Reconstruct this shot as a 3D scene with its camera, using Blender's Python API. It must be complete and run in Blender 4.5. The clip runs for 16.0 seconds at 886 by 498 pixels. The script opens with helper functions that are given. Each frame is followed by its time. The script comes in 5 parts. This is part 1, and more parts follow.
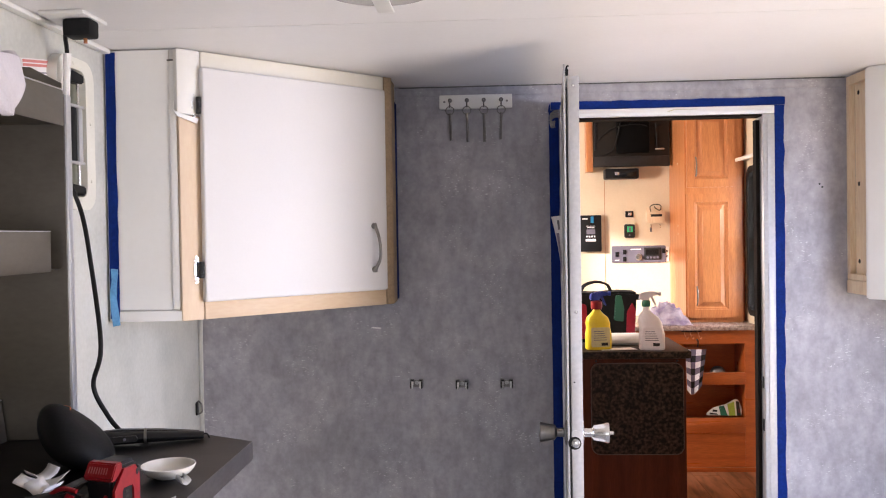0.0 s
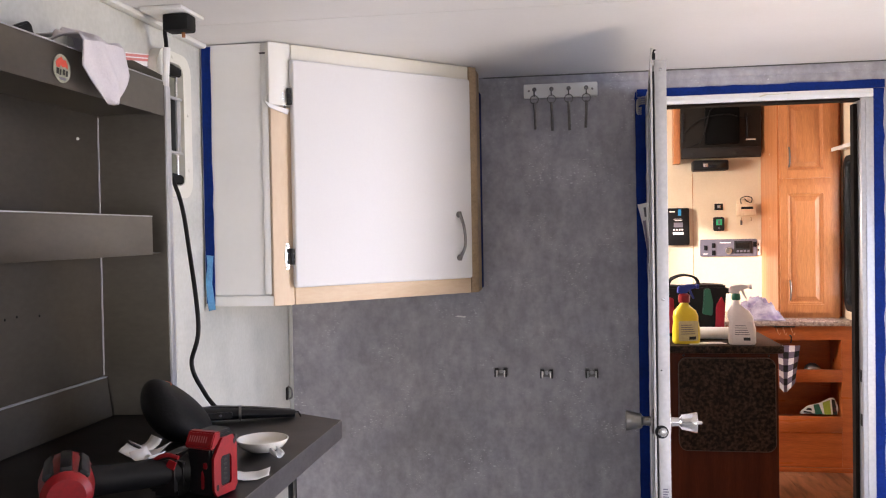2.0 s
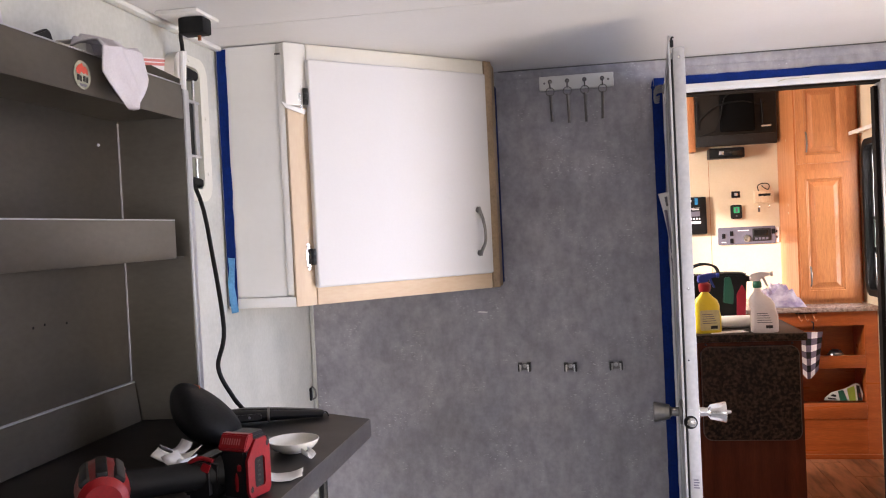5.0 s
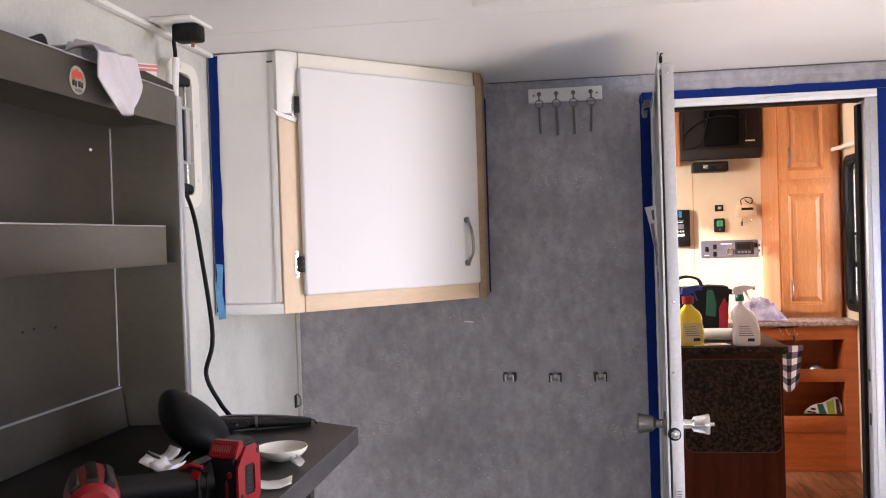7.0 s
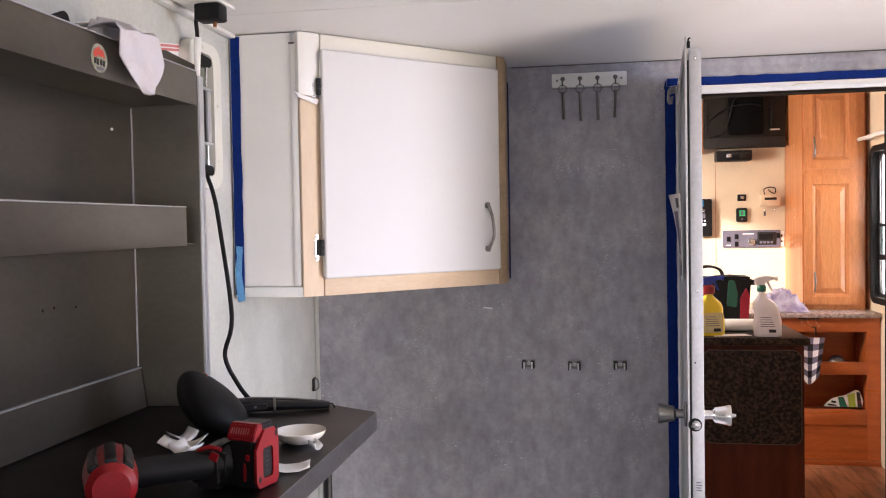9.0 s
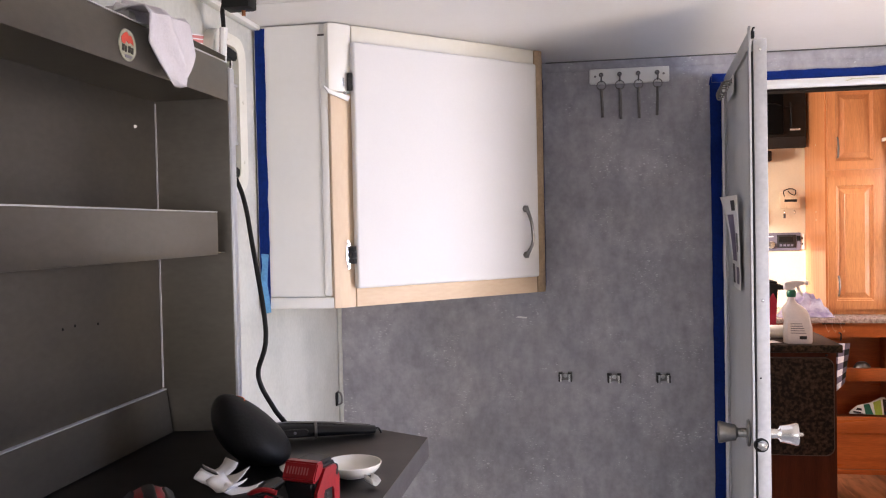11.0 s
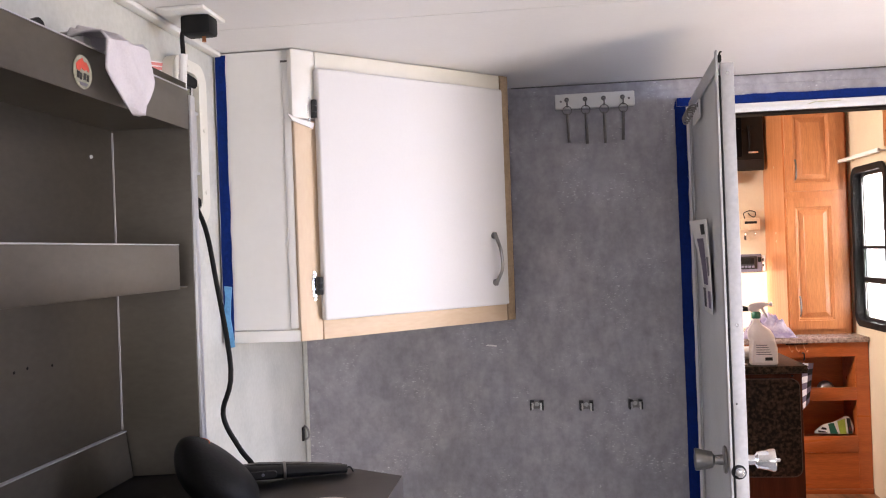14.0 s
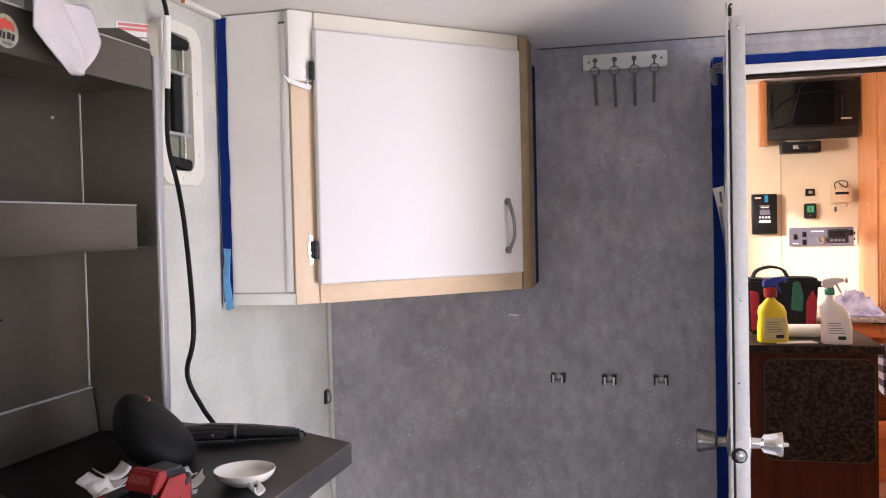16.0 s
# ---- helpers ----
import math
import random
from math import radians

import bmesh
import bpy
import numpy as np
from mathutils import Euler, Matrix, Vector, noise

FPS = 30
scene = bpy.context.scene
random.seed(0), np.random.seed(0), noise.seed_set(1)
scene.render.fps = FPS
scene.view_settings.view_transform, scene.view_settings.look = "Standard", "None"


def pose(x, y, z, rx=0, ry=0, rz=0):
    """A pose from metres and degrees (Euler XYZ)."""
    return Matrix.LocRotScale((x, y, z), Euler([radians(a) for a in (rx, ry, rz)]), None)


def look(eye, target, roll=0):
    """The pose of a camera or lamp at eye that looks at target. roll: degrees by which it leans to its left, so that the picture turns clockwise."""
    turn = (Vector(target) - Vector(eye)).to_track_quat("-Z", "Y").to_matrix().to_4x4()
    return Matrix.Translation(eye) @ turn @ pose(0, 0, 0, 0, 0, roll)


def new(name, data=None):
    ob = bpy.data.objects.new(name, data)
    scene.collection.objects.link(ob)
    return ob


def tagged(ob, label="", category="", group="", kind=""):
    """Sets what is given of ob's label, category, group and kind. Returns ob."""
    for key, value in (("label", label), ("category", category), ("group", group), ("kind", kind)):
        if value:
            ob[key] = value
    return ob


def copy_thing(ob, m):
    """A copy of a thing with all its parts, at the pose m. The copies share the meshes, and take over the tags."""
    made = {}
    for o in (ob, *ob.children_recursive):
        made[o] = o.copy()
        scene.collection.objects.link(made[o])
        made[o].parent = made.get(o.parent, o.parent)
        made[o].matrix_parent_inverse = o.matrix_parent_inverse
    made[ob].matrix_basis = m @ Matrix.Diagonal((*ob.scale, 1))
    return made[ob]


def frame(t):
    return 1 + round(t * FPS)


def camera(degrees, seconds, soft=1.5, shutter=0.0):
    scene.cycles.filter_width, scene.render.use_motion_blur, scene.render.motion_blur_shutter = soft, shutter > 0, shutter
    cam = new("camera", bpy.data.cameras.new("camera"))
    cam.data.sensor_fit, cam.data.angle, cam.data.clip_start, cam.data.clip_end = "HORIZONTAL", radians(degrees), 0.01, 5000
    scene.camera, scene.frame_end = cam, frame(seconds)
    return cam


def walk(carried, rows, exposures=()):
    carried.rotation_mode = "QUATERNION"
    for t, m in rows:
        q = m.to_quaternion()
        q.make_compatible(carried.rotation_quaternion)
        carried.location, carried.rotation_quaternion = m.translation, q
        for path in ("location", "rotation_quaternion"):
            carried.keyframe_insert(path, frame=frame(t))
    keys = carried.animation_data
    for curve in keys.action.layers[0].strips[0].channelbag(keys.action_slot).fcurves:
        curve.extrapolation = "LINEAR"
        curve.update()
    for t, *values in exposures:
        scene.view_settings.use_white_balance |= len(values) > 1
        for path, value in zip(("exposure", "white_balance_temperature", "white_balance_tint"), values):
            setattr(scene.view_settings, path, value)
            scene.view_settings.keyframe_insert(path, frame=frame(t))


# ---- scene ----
cam = camera(54.7, 16.0, soft=1.1)
PATH = [
    (0, (0.061, 0.03, 1.457), (-0.052, 2.027, 1.423), -0.9),
    (0.5, (0.057, 0.036, 1.451), (-0.071, 2.031, 1.402), -1.1),
    (1, (0.054, 0.034, 1.446), (-0.108, 2.027, 1.393), -0.8),
    (1.5, (0.053, 0.017, 1.438), (-0.185, 2.002, 1.397), -0.6),
    (2, (0.058, 0.015, 1.432), (-0.248, 1.992, 1.395), -1.0),
    (2.5, (0.055, 0.01, 1.425), (-0.289, 1.979, 1.386), -1.2),
    (3, (0.042, 0.015, 1.422), (-0.33, 1.979, 1.382), -1.7),
    (3.5, (0.044, 0.015, 1.421), (-0.339, 1.978, 1.376), -2.2),
    (4, (0.041, 0.021, 1.425), (-0.336, 1.985, 1.38), -2.7),
    (6.5, (0.033, 0.013, 1.433), (-0.257, 1.992, 1.4), -2.0),
    (7, (0.027, 0.007, 1.435), (-0.271, 1.984, 1.409), -1.8),
    (7.5, (0.02, 0.008, 1.435), (-0.29, 1.984, 1.413), -1.6),
    (8, (0.017, 0.023, 1.428), (-0.303, 1.996, 1.386), -1.2),
    (8.5, (0.022, 0.019, 1.433), (-0.307, 1.991, 1.377), -1.1),
    (9, (0.018, 0.023, 1.432), (-0.322, 1.993, 1.375), -1.0),
    (11.5, (-0.153, 0.164, 1.446), (-0.471, 2.138, 1.402), -1.4),
    (12, (-0.184, 0.16, 1.453), (-0.453, 2.142, 1.43), -1.7),
    (12.5, (-0.19, 0.158, 1.449), (-0.411, 2.145, 1.445), -1.7),
    (13, (-0.194, 0.166, 1.449), (-0.386, 2.157, 1.448), -1.7),
    (13.5, (-0.194, 0.174, 1.448), (-0.377, 2.166, 1.447), -2.3),
    (14, (-0.135, 0.191, 1.446), (-0.373, 2.176, 1.453), -2.1),
    (14.5, (-0.02, 0.249, 1.443), (-0.382, 2.216, 1.436), -1.4),
    (15, (0.052, 0.272, 1.436), (-0.395, 2.221, 1.397), -1.6),
    (15.5, (0.092, 0.27, 1.436), (-0.389, 2.211, 1.387), -1.8),
    (16, (0.103, 0.283, 1.431), (-0.387, 2.221, 1.373), -1.3),
]
walk(cam, [(t, look(eye, target, roll)) for t, eye, target, roll in PATH], [(0, 0.68, 6500, 20), (1.5, 0.59, 6500, 19), (3, 0.63, 6500, 20), (9, 0.65, 6500, 20), (12, 0.77, 6500, 21), (13.5, 0.80, 6500, 21), (15, 0.66, 6500, 20), (16, 0.65, 6500, 20)])

# ---- light ----
world = bpy.data.worlds.new("sky")
scene.world = world
world.use_nodes = True
wn = world.node_tree
sky = wn.nodes.new("ShaderNodeTexSky")
sky.sky_type, sky.sun_disc = "NISHITA", False
sky.sun_elevation, sky.sun_rotation = radians(14), radians(236)
wn.links.new(sky.outputs[0], wn.nodes["Background"].inputs[0])
wn.nodes["Background"].inputs[1].default_value = 0.12


def lamp(name, eye, target, sx, sy, watts, colour, spread=180):
    data = bpy.data.lights.new(name, "AREA")
    data.shape, data.size, data.size_y, data.energy, data.color = "RECTANGLE", sx, sy, watts, colour
    data.spread = radians(spread)
    ob = new(name, data)
    ob.matrix_world = look(eye, target)
    return ob


SUN_FROM = Vector((-1.9, -1.28, 0.57))       # low sun through the kitchen's west window
sun_data = bpy.data.lights.new("sun", "SUN")
sun_data.energy, sun_data.angle, sun_data.color = 5.0, radians(3.0), (1.0, 0.96, 0.91)
new("sun", sun_data).matrix_world = look(SUN_FROM * 4, (0, 0, 0))
# daylight standing in the open entry (cool from the sky, warm off the ground), the rear opening and the kitchen
# windows; the west window is unseen, added to light the far wall
lamp("entry_sky_daylight", (1.64, 1.30, 1.36), (0.64, 1.80, 0.38), 0.72, 0.90, 20.5, (0.56, 0.705, 1.0), 145)
lamp("entry_ground_daylight", (1.645, 1.08, 0.70), (0.645, 1.46, 1.62), 0.80, 1.10, 13.6, (1.0, 0.86, 0.61), 145)
lamp("rear_daylight", (0.35, -2.3, 1.2), (0.35, 0, 1.1), 1.5, 1.1, 10, (0.88, 0.92, 1.0))
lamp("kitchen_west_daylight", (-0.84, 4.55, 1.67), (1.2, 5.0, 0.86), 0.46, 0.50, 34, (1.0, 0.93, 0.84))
lamp("kitchen_side_daylight", (1.700, 5.145, 1.39), (0, 5.145, 1.389), 0.44, 0.84, 6, (1.0, 0.96, 0.92))


# ---- materials ----
def mat(name, colour, rough=0.5, metal=0.0, vary=0.06, scale=8.0, grain=120.0, bump=0.05, colour2=None, stretch=(1, 1, 1), per_piece=0.0, mask=(0.35, 0.65), spec=0.5):
    """A surface with broad stains and fine grain in colour, roughness and relief."""
    m = bpy.data.materials.new(name)
    m.use_nodes = True
    nt = m.node_tree
    N, L = nt.nodes.new, nt.links.new
    b = nt.nodes["Principled BSDF"]
    b.inputs["Metallic"].default_value = metal
    b.inputs["Specular IOR Level"].default_value = spec
    tc, mp = N("ShaderNodeTexCoord"), N("ShaderNodeMapping")
    mp.inputs["Scale"].default_value = stretch
    L(tc.outputs["Object"], mp.inputs["Vector"])
    n1, n2 = N("ShaderNodeTexNoise"), N("ShaderNodeTexNoise")
    n1.inputs["Scale"].default_value, n1.inputs["Detail"].default_value = scale, 5
    n2.inputs["Scale"].default_value, n2.inputs["Detail"].default_value = grain, 3
    L(mp.outputs[0], n1.inputs["Vector"]), L(mp.outputs[0], n2.inputs["Vector"])
    ramp = N("ShaderNodeMapRange")
    ramp.inputs["From Min"].default_value, ramp.inputs["From Max"].default_value = mask
    L(n1.outputs[0], ramp.inputs[0])
    mix = N("ShaderNodeMix")
    mix.data_type = "RGBA"
    c2 = colour2 or [max(0, c * (1 - 2 * vary)) for c in colour]
    mix.inputs[6].default_value, mix.inputs[7].default_value = (*colour, 1), (*c2, 1)
    L(ramp.outputs[0], mix.inputs[0])
    fine = N("ShaderNodeMix")
    fine.data_type, fine.blend_type = "RGBA", "OVERLAY"
    fine.inputs[0].default_value = min(1, vary * 4)
    L(mix.outputs[2], fine.inputs[6]), L(n2.outputs[0], fine.inputs[7])
    out = fine.outputs[2]
    if per_piece:
        oi, hsv, mr = N("ShaderNodeObjectInfo"), N("ShaderNodeHueSaturation"), N("ShaderNodeMapRange")
        mr.inputs["To Min"].default_value, mr.inputs["To Max"].default_value = 1 - per_piece, 1 + per_piece
        L(oi.outputs["Random"], mr.inputs[0]), L(mr.outputs[0], hsv.inputs["Value"]), L(out, hsv.inputs["Color"])
        out = hsv.outputs[0]
    L(out, b.inputs["Base Color"])
    rr = N("ShaderNodeMapRange")
    rr.inputs["To Min"].default_value, rr.inputs["To Max"].default_value = max(0.02, rough - 0.08), min(1, rough + 0.08)
    L(n1.outputs[0], rr.inputs[0]), L(rr.outputs[0], b.inputs["Roughness"])
    if bump:
        bp = N("ShaderNodeBump")
        bp.inputs["Strength"].default_value, bp.inputs["Distance"].default_value = bump, 0.002
        L(n2.outputs[0], bp.inputs["Height"]), L(bp.outputs[0], b.inputs["Normal"])
    return m


def wallpaper(name, dark, light, fleck):
    """Printed faux-concrete wallboard: cloudy greys, a linen-like weave and clusters of pale flecks."""
    m = mat(name, dark, 0.5, 0, 0.05, 4.5, 70, 0.03, light, (1, 1, 1), 0, (0.30, 0.74))
    nt = m.node_tree
    N, L = nt.nodes.new, nt.links.new
    b = nt.nodes["Principled BSDF"]
    base = b.inputs["Base Color"].links[0].from_socket
    tc = N("ShaderNodeTexCoord")
    mp = N("ShaderNodeMapping")
    mp.inputs["Scale"].default_value = (1, 1, 0.6)
    L(tc.outputs["Object"], mp.inputs["Vector"])
    streak, spots, where = N("ShaderNodeTexNoise"), N("ShaderNodeTexNoise"), N("ShaderNodeTexNoise")
    streak.inputs["Scale"].default_value, streak.inputs["Detail"].default_value = 34, 8
    spots.inputs["Scale"].default_value, spots.inputs["Detail"].default_value = 120, 2
    where.inputs["Scale"].default_value, where.inputs["Detail"].default_value = 9, 3
    L(mp.outputs[0], streak.inputs["Vector"])
    dash = N("ShaderNodeMapping")
    dash.inputs["Scale"].default_value = (0.8, 1, 1.9)
    L(tc.outputs["Object"], dash.inputs["Vector"]), L(dash.outputs[0], spots.inputs["Vector"]), L(tc.outputs["Object"], where.inputs["Vector"])
    a, w, mul = N("ShaderNodeMapRange"), N("ShaderNodeMapRange"), N("ShaderNodeMath")
    a.inputs["From Min"].default_value, a.inputs["From Max"].default_value = 0.62, 0.71
    w.inputs["From Min"].default_value, w.inputs["From Max"].default_value = 0.50, 0.66
    L(spots.outputs[0], a.inputs[0]), L(where.outputs[0], w.inputs[0])
    mul.operation = "MULTIPLY"
    L(a.outputs[0], mul.inputs[0]), L(w.outputs[0], mul.inputs[1])
    soft, fl = N("ShaderNodeMix"), N("ShaderNodeMix")
    soft.data_type = fl.data_type = "RGBA"
    soft.blend_type = "OVERLAY"
    soft.inputs[0].default_value = 0.40
    L(base, soft.inputs[6]), L(streak.outputs[0], soft.inputs[7])
    fl.inputs[7].default_value = (*fleck, 1)
    L(mul.outputs[0], fl.inputs[0]), L(soft.outputs[2], fl.inputs[6]), L(fl.outputs[2], b.inputs["Base Color"])
    return m


def wood(name, light, dark, rough=0.35, along=2, per_piece=0.0):
    """Stained wood with grain along one axis."""
    st = [14, 14, 14]
    st[along] = 1.0
    return mat(name, light, rough, 0, 0.10, 2.2, 26, 0.05, dark, st, per_piece, (0.35, 0.7))


def glow(name, colour, strength):
    m = bpy.data.materials.new(name)
    m.use_nodes = True
    b = m.node_tree.nodes["Principled BSDF"]
    b.inputs["Base Color"].default_value = (*colour, 1)
    b.inputs["Emission Color"].default_value = (*colour, 1)
    b.inputs["Emission Strength"].default_value = strength
    return m


M_WALL = wallpaper("grey_wallboard", (0.266, 0.253, 0.277), (0.394, 0.377, 0.398), (0.64, 0.63, 0.65))
M_SIDEWALL = mat("pale_wall_paint", (0.57, 0.565, 0.52), 0.5, 0, 0.035, 6, 90, 0.03, (0.46, 0.465, 0.43), (1, 1, 1), 0, (0.42, 0.72))
M_CEIL = mat("ceiling_panel", (0.80, 0.78, 0.77), 0.45, 0, 0.02, 3, 90, 0.03)
M_WHITE = mat("white_paint", (0.80, 0.785, 0.75), 0.35, 0, 0.02, 5, 60, 0.04)
M_DOORW = mat("white_laminate", (0.725, 0.703, 0.692), 0.6, 0, 0.012, 3, 200, 0.02, spec=0.25)
M_CREAM = mat("cream_plastic", (0.74, 0.72, 0.64), 0.35, 0, 0.03, 9, 120, 0.03)
M_BARE = mat("bare_wood", (0.74, 0.58, 0.42), 0.65, 0, 0.025, 5, 60, 0.04, (0.68, 0.51, 0.35), (3, 3, 0.7))
M_BARE_H = mat("bare_wood_rail", (0.72, 0.55, 0.39), 0.65, 0, 0.03, 5, 60, 0.04, (0.65, 0.48, 0.32), (0.7, 3, 3))
M_STILE = mat("ivory_paint", (0.78, 0.755, 0.70), 0.4, 0, 0.02, 5, 60, 0.03)
M_TOPRAIL = mat("cream_paint", (0.76, 0.72, 0.63), 0.4, 0, 0.02, 5, 60, 0.03)
M_PINE = wood("pine", (0.76, 0.60, 0.41), (0.68, 0.51, 0.33), 0.5)
M_KRAFT = mat("brown_edge", (0.40, 0.28, 0.17), 0.6, 0, 0.08, 20, 150, 0.05)
M_STEEL = mat("brushed_steel", (0.205, 0.185, 0.157), 0.38, 1, 0.03, 1.8, 60, 0.02, (0.155, 0.137, 0.111), (1, 1, 2))
# bench top's base and specular tint darkened for the dim wall it mirrors
M_STEEL_TOP = mat("dark_mirrored_steel_top", (0.040, 0.038, 0.037), 0.38, 1, 0.05, 5, 60, 0.02, None, (1, 1.6, 1))
# bench aprons paler: the bluish light they reflect is put into their colour
M_BENCH = mat("bench_edge_steel_lit", (0.30, 0.285, 0.29), 0.42, 1, 0.05, 6, 80, 0.02, (0.22, 0.205, 0.21), (1, 1, 2))
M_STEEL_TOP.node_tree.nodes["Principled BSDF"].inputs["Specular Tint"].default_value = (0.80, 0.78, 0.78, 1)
M_CHROME = mat("chrome", (0.70, 0.69, 0.68), 0.24, 1, 0.03, 20, 90, 0.0)
M_DARKMETAL = mat("dark_wire", (0.18, 0.17, 0.165), 0.32, 1, 0.06, 30, 90, 0.0)
M_NICKEL = mat("dark_nickel", (0.24, 0.23, 0.22), 0.3, 1, 0.06, 30, 90, 0.0)
M_ALU = mat("aluminium", (0.66, 0.66, 0.67), 0.42, 0.75, 0.04, 7, 100, 0.03)
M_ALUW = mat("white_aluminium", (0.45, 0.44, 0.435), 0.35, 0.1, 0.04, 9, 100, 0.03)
M_LEAF = mat("door_skin", (0.60, 0.60, 0.60), 0.45, 0, 0.04, 5, 150, 0.04)
M_TAPE = mat("blue_tape", (0.002, 0.020, 0.155), 0.75, 0, 0.10, 22, 150, 0.2, spec=0.15)
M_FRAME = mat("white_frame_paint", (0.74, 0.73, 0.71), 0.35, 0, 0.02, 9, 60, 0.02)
M_TAPE2 = mat("light_blue_tape", (0.12, 0.36, 0.66), 0.6, 0, 0.1, 22, 150, 0.2)
M_RUBBER = mat("black_rubber", (0.007, 0.007, 0.007), 0.6, 0, 0.1, 20, 150, 0.05, spec=0.25)
M_BLACK = mat("black_plastic", (0.007, 0.007, 0.008), 0.45, 0, 0.1, 20, 200, 0.06, spec=0.3)
M_CHAR = mat("charcoal_plastic", (0.024, 0.022, 0.021), 0.42, 0, 0.1, 20, 200, 0.06, spec=0.3)
M_GREYP = mat("grey_plastic", (0.15, 0.14, 0.175), 0.4, 0, 0.05, 20, 200, 0.05)
M_RED = mat("red_plastic", (0.25, 0.004, 0.008), 0.38, 0, 0.08, 15, 200, 0.05)
M_BADGE = mat("badge_red", (0.60, 0.07, 0.04), 0.5, 0, 0.08, 60, 200, 0.0)
M_GAUGE = mat("dull_red_print", (0.36, 0.11, 0.11), 0.5)
M_PAPER = mat("white_paper", (0.80, 0.78, 0.76), 0.7, 0, 0.03, 14, 160, 0.06)
M_CERAMIC = mat("white_ceramic", (0.78, 0.75, 0.69), 0.2, 0, 0.02, 9, 100, 0.0)
M_CLOTH = mat("pale_cloth", (0.62, 0.58, 0.61), 0.9, 0, 0.03, 14, 260, 0.4)
M_OAK = wood("honey_wood", (0.57, 0.232, 0.088), (0.49, 0.18, 0.063), 0.32)
M_OAK_H = wood("honey_wood_rail", (0.50, 0.20, 0.06), (0.40, 0.145, 0.04), 0.3, 0)
M_OAK_LOW = wood("red_brown_wood", (0.50, 0.128, 0.030), (0.40, 0.092, 0.020), 0.3, 0)
M_ISLAND = wood("dark_walnut_laminate", (0.085, 0.021, 0.008), (0.055, 0.012, 0.005), 0.5)
M_ISLAND.node_tree.nodes["Principled BSDF"].inputs["Specular IOR Level"].default_value = 0.15
M_GRANITE = mat("dark_granite_laminate", (0.011, 0.0075, 0.006), 0.45, 0, 0.16, 62, 190, 0.03, (0.062, 0.040, 0.027), (1, 1, 1), 0, (0.42, 0.68), spec=0.12)
M_COUNTER = mat("speckled_counter", (0.46, 0.36, 0.32), 0.15, 0, 0.2, 60, 160, 0.02, (0.24, 0.17, 0.15))
M_YELLOW = mat("cream_wallpaper", (0.79, 0.67, 0.48), 0.55, 0, 0.03, 5, 120, 0.04)
M_KFLOOR = mat("floor_plank", (0.36, 0.155, 0.075), 0.35, 0, 0.10, 2.6, 22, 0.05, (0.10, 0.038, 0.018), (6, 1.0, 6), 0.15, (0.46, 0.66))
M_FLOOR = mat("grey_vinyl_floor", (0.34, 0.33, 0.32), 0.5, 0, 0.1, 5, 90, 0.06)
M_SCREEN = mat("black_screen", (0.008, 0.008, 0.009), 0.12, 0, 0.1, 10, 90, 0.0)
M_SEAL = mat("brown_black_seal", (0.012, 0.008, 0.006), 0.8, 0, 0.1, 20, 150, 0.05, spec=0.1)
M_JOINT = mat("dark_joint", (0.10, 0.095, 0.09), 0.8)
M_GROUND = mat("gravel_ground", (0.22, 0.20, 0.17), 0.9, 0, 0.15, 3, 40, 0.3)


# ---- mesh helpers ----
def finish(bm, name, material, smooth=True):
    me = bpy.data.meshes.new(name)
    bmesh.ops.recalc_face_normals(bm, faces=bm.faces)
    bm.to_mesh(me)
    bm.free()
    for p in me.polygons:
        p.use_smooth = smooth
    if smooth:
        me.set_sharp_from_angle(angle=radians(35))
    me.materials.append(material)
    return me


def part(name, bm, material, parent=None, label="", at=None, smooth=True):
    ob = new(name, finish(bm, name, material, smooth))
    if at is not None:
        ob.matrix_basis = at
    if parent is not None:
        ob.parent = parent
    if label:
        tagged(ob, label)
    return ob


def thing(name, x, y, z, label, category, turn=0.0, group=""):
    ob = new(name)
    ob.empty_display_size = 0.05
    ob.matrix_basis = pose(x, y, z, 0, 0, turn)
    return tagged(ob, label, category, group)


def add_box(bm, x0, x1, y0, y1, z0, z1, bevel=0.0, seg=2):
    r = bmesh.ops.create_cube(bm, size=1.0, matrix=Matrix.Translation(((x0 + x1) / 2, (y0 + y1) / 2, (z0 + z1) / 2)) @ Matrix.Diagonal((abs(x1 - x0), abs(y1 - y0), abs(z1 - z0), 1)))
    if bevel:
        vs = set(r["verts"])
        bmesh.ops.bevel(bm, geom=[e for e in bm.edges if e.verts[0] in vs and e.verts[1] in vs], offset=bevel, segments=seg, affect="EDGES", profile=0.5)
    return bm


def box(x0, x1, y0, y1, z0, z1, bevel=0.0, seg=2):
    return add_box(bmesh.new(), x0, x1, y0, y1, z0, z1, bevel, seg)


def boxes(*rows, bevel=0.0):
    bm = bmesh.new()
    for r in rows:
        add_box(bm, *r)
    if bevel:
        bmesh.ops.bevel(bm, geom=list(bm.edges), offset=bevel, segments=2, affect="EDGES")
    return bm


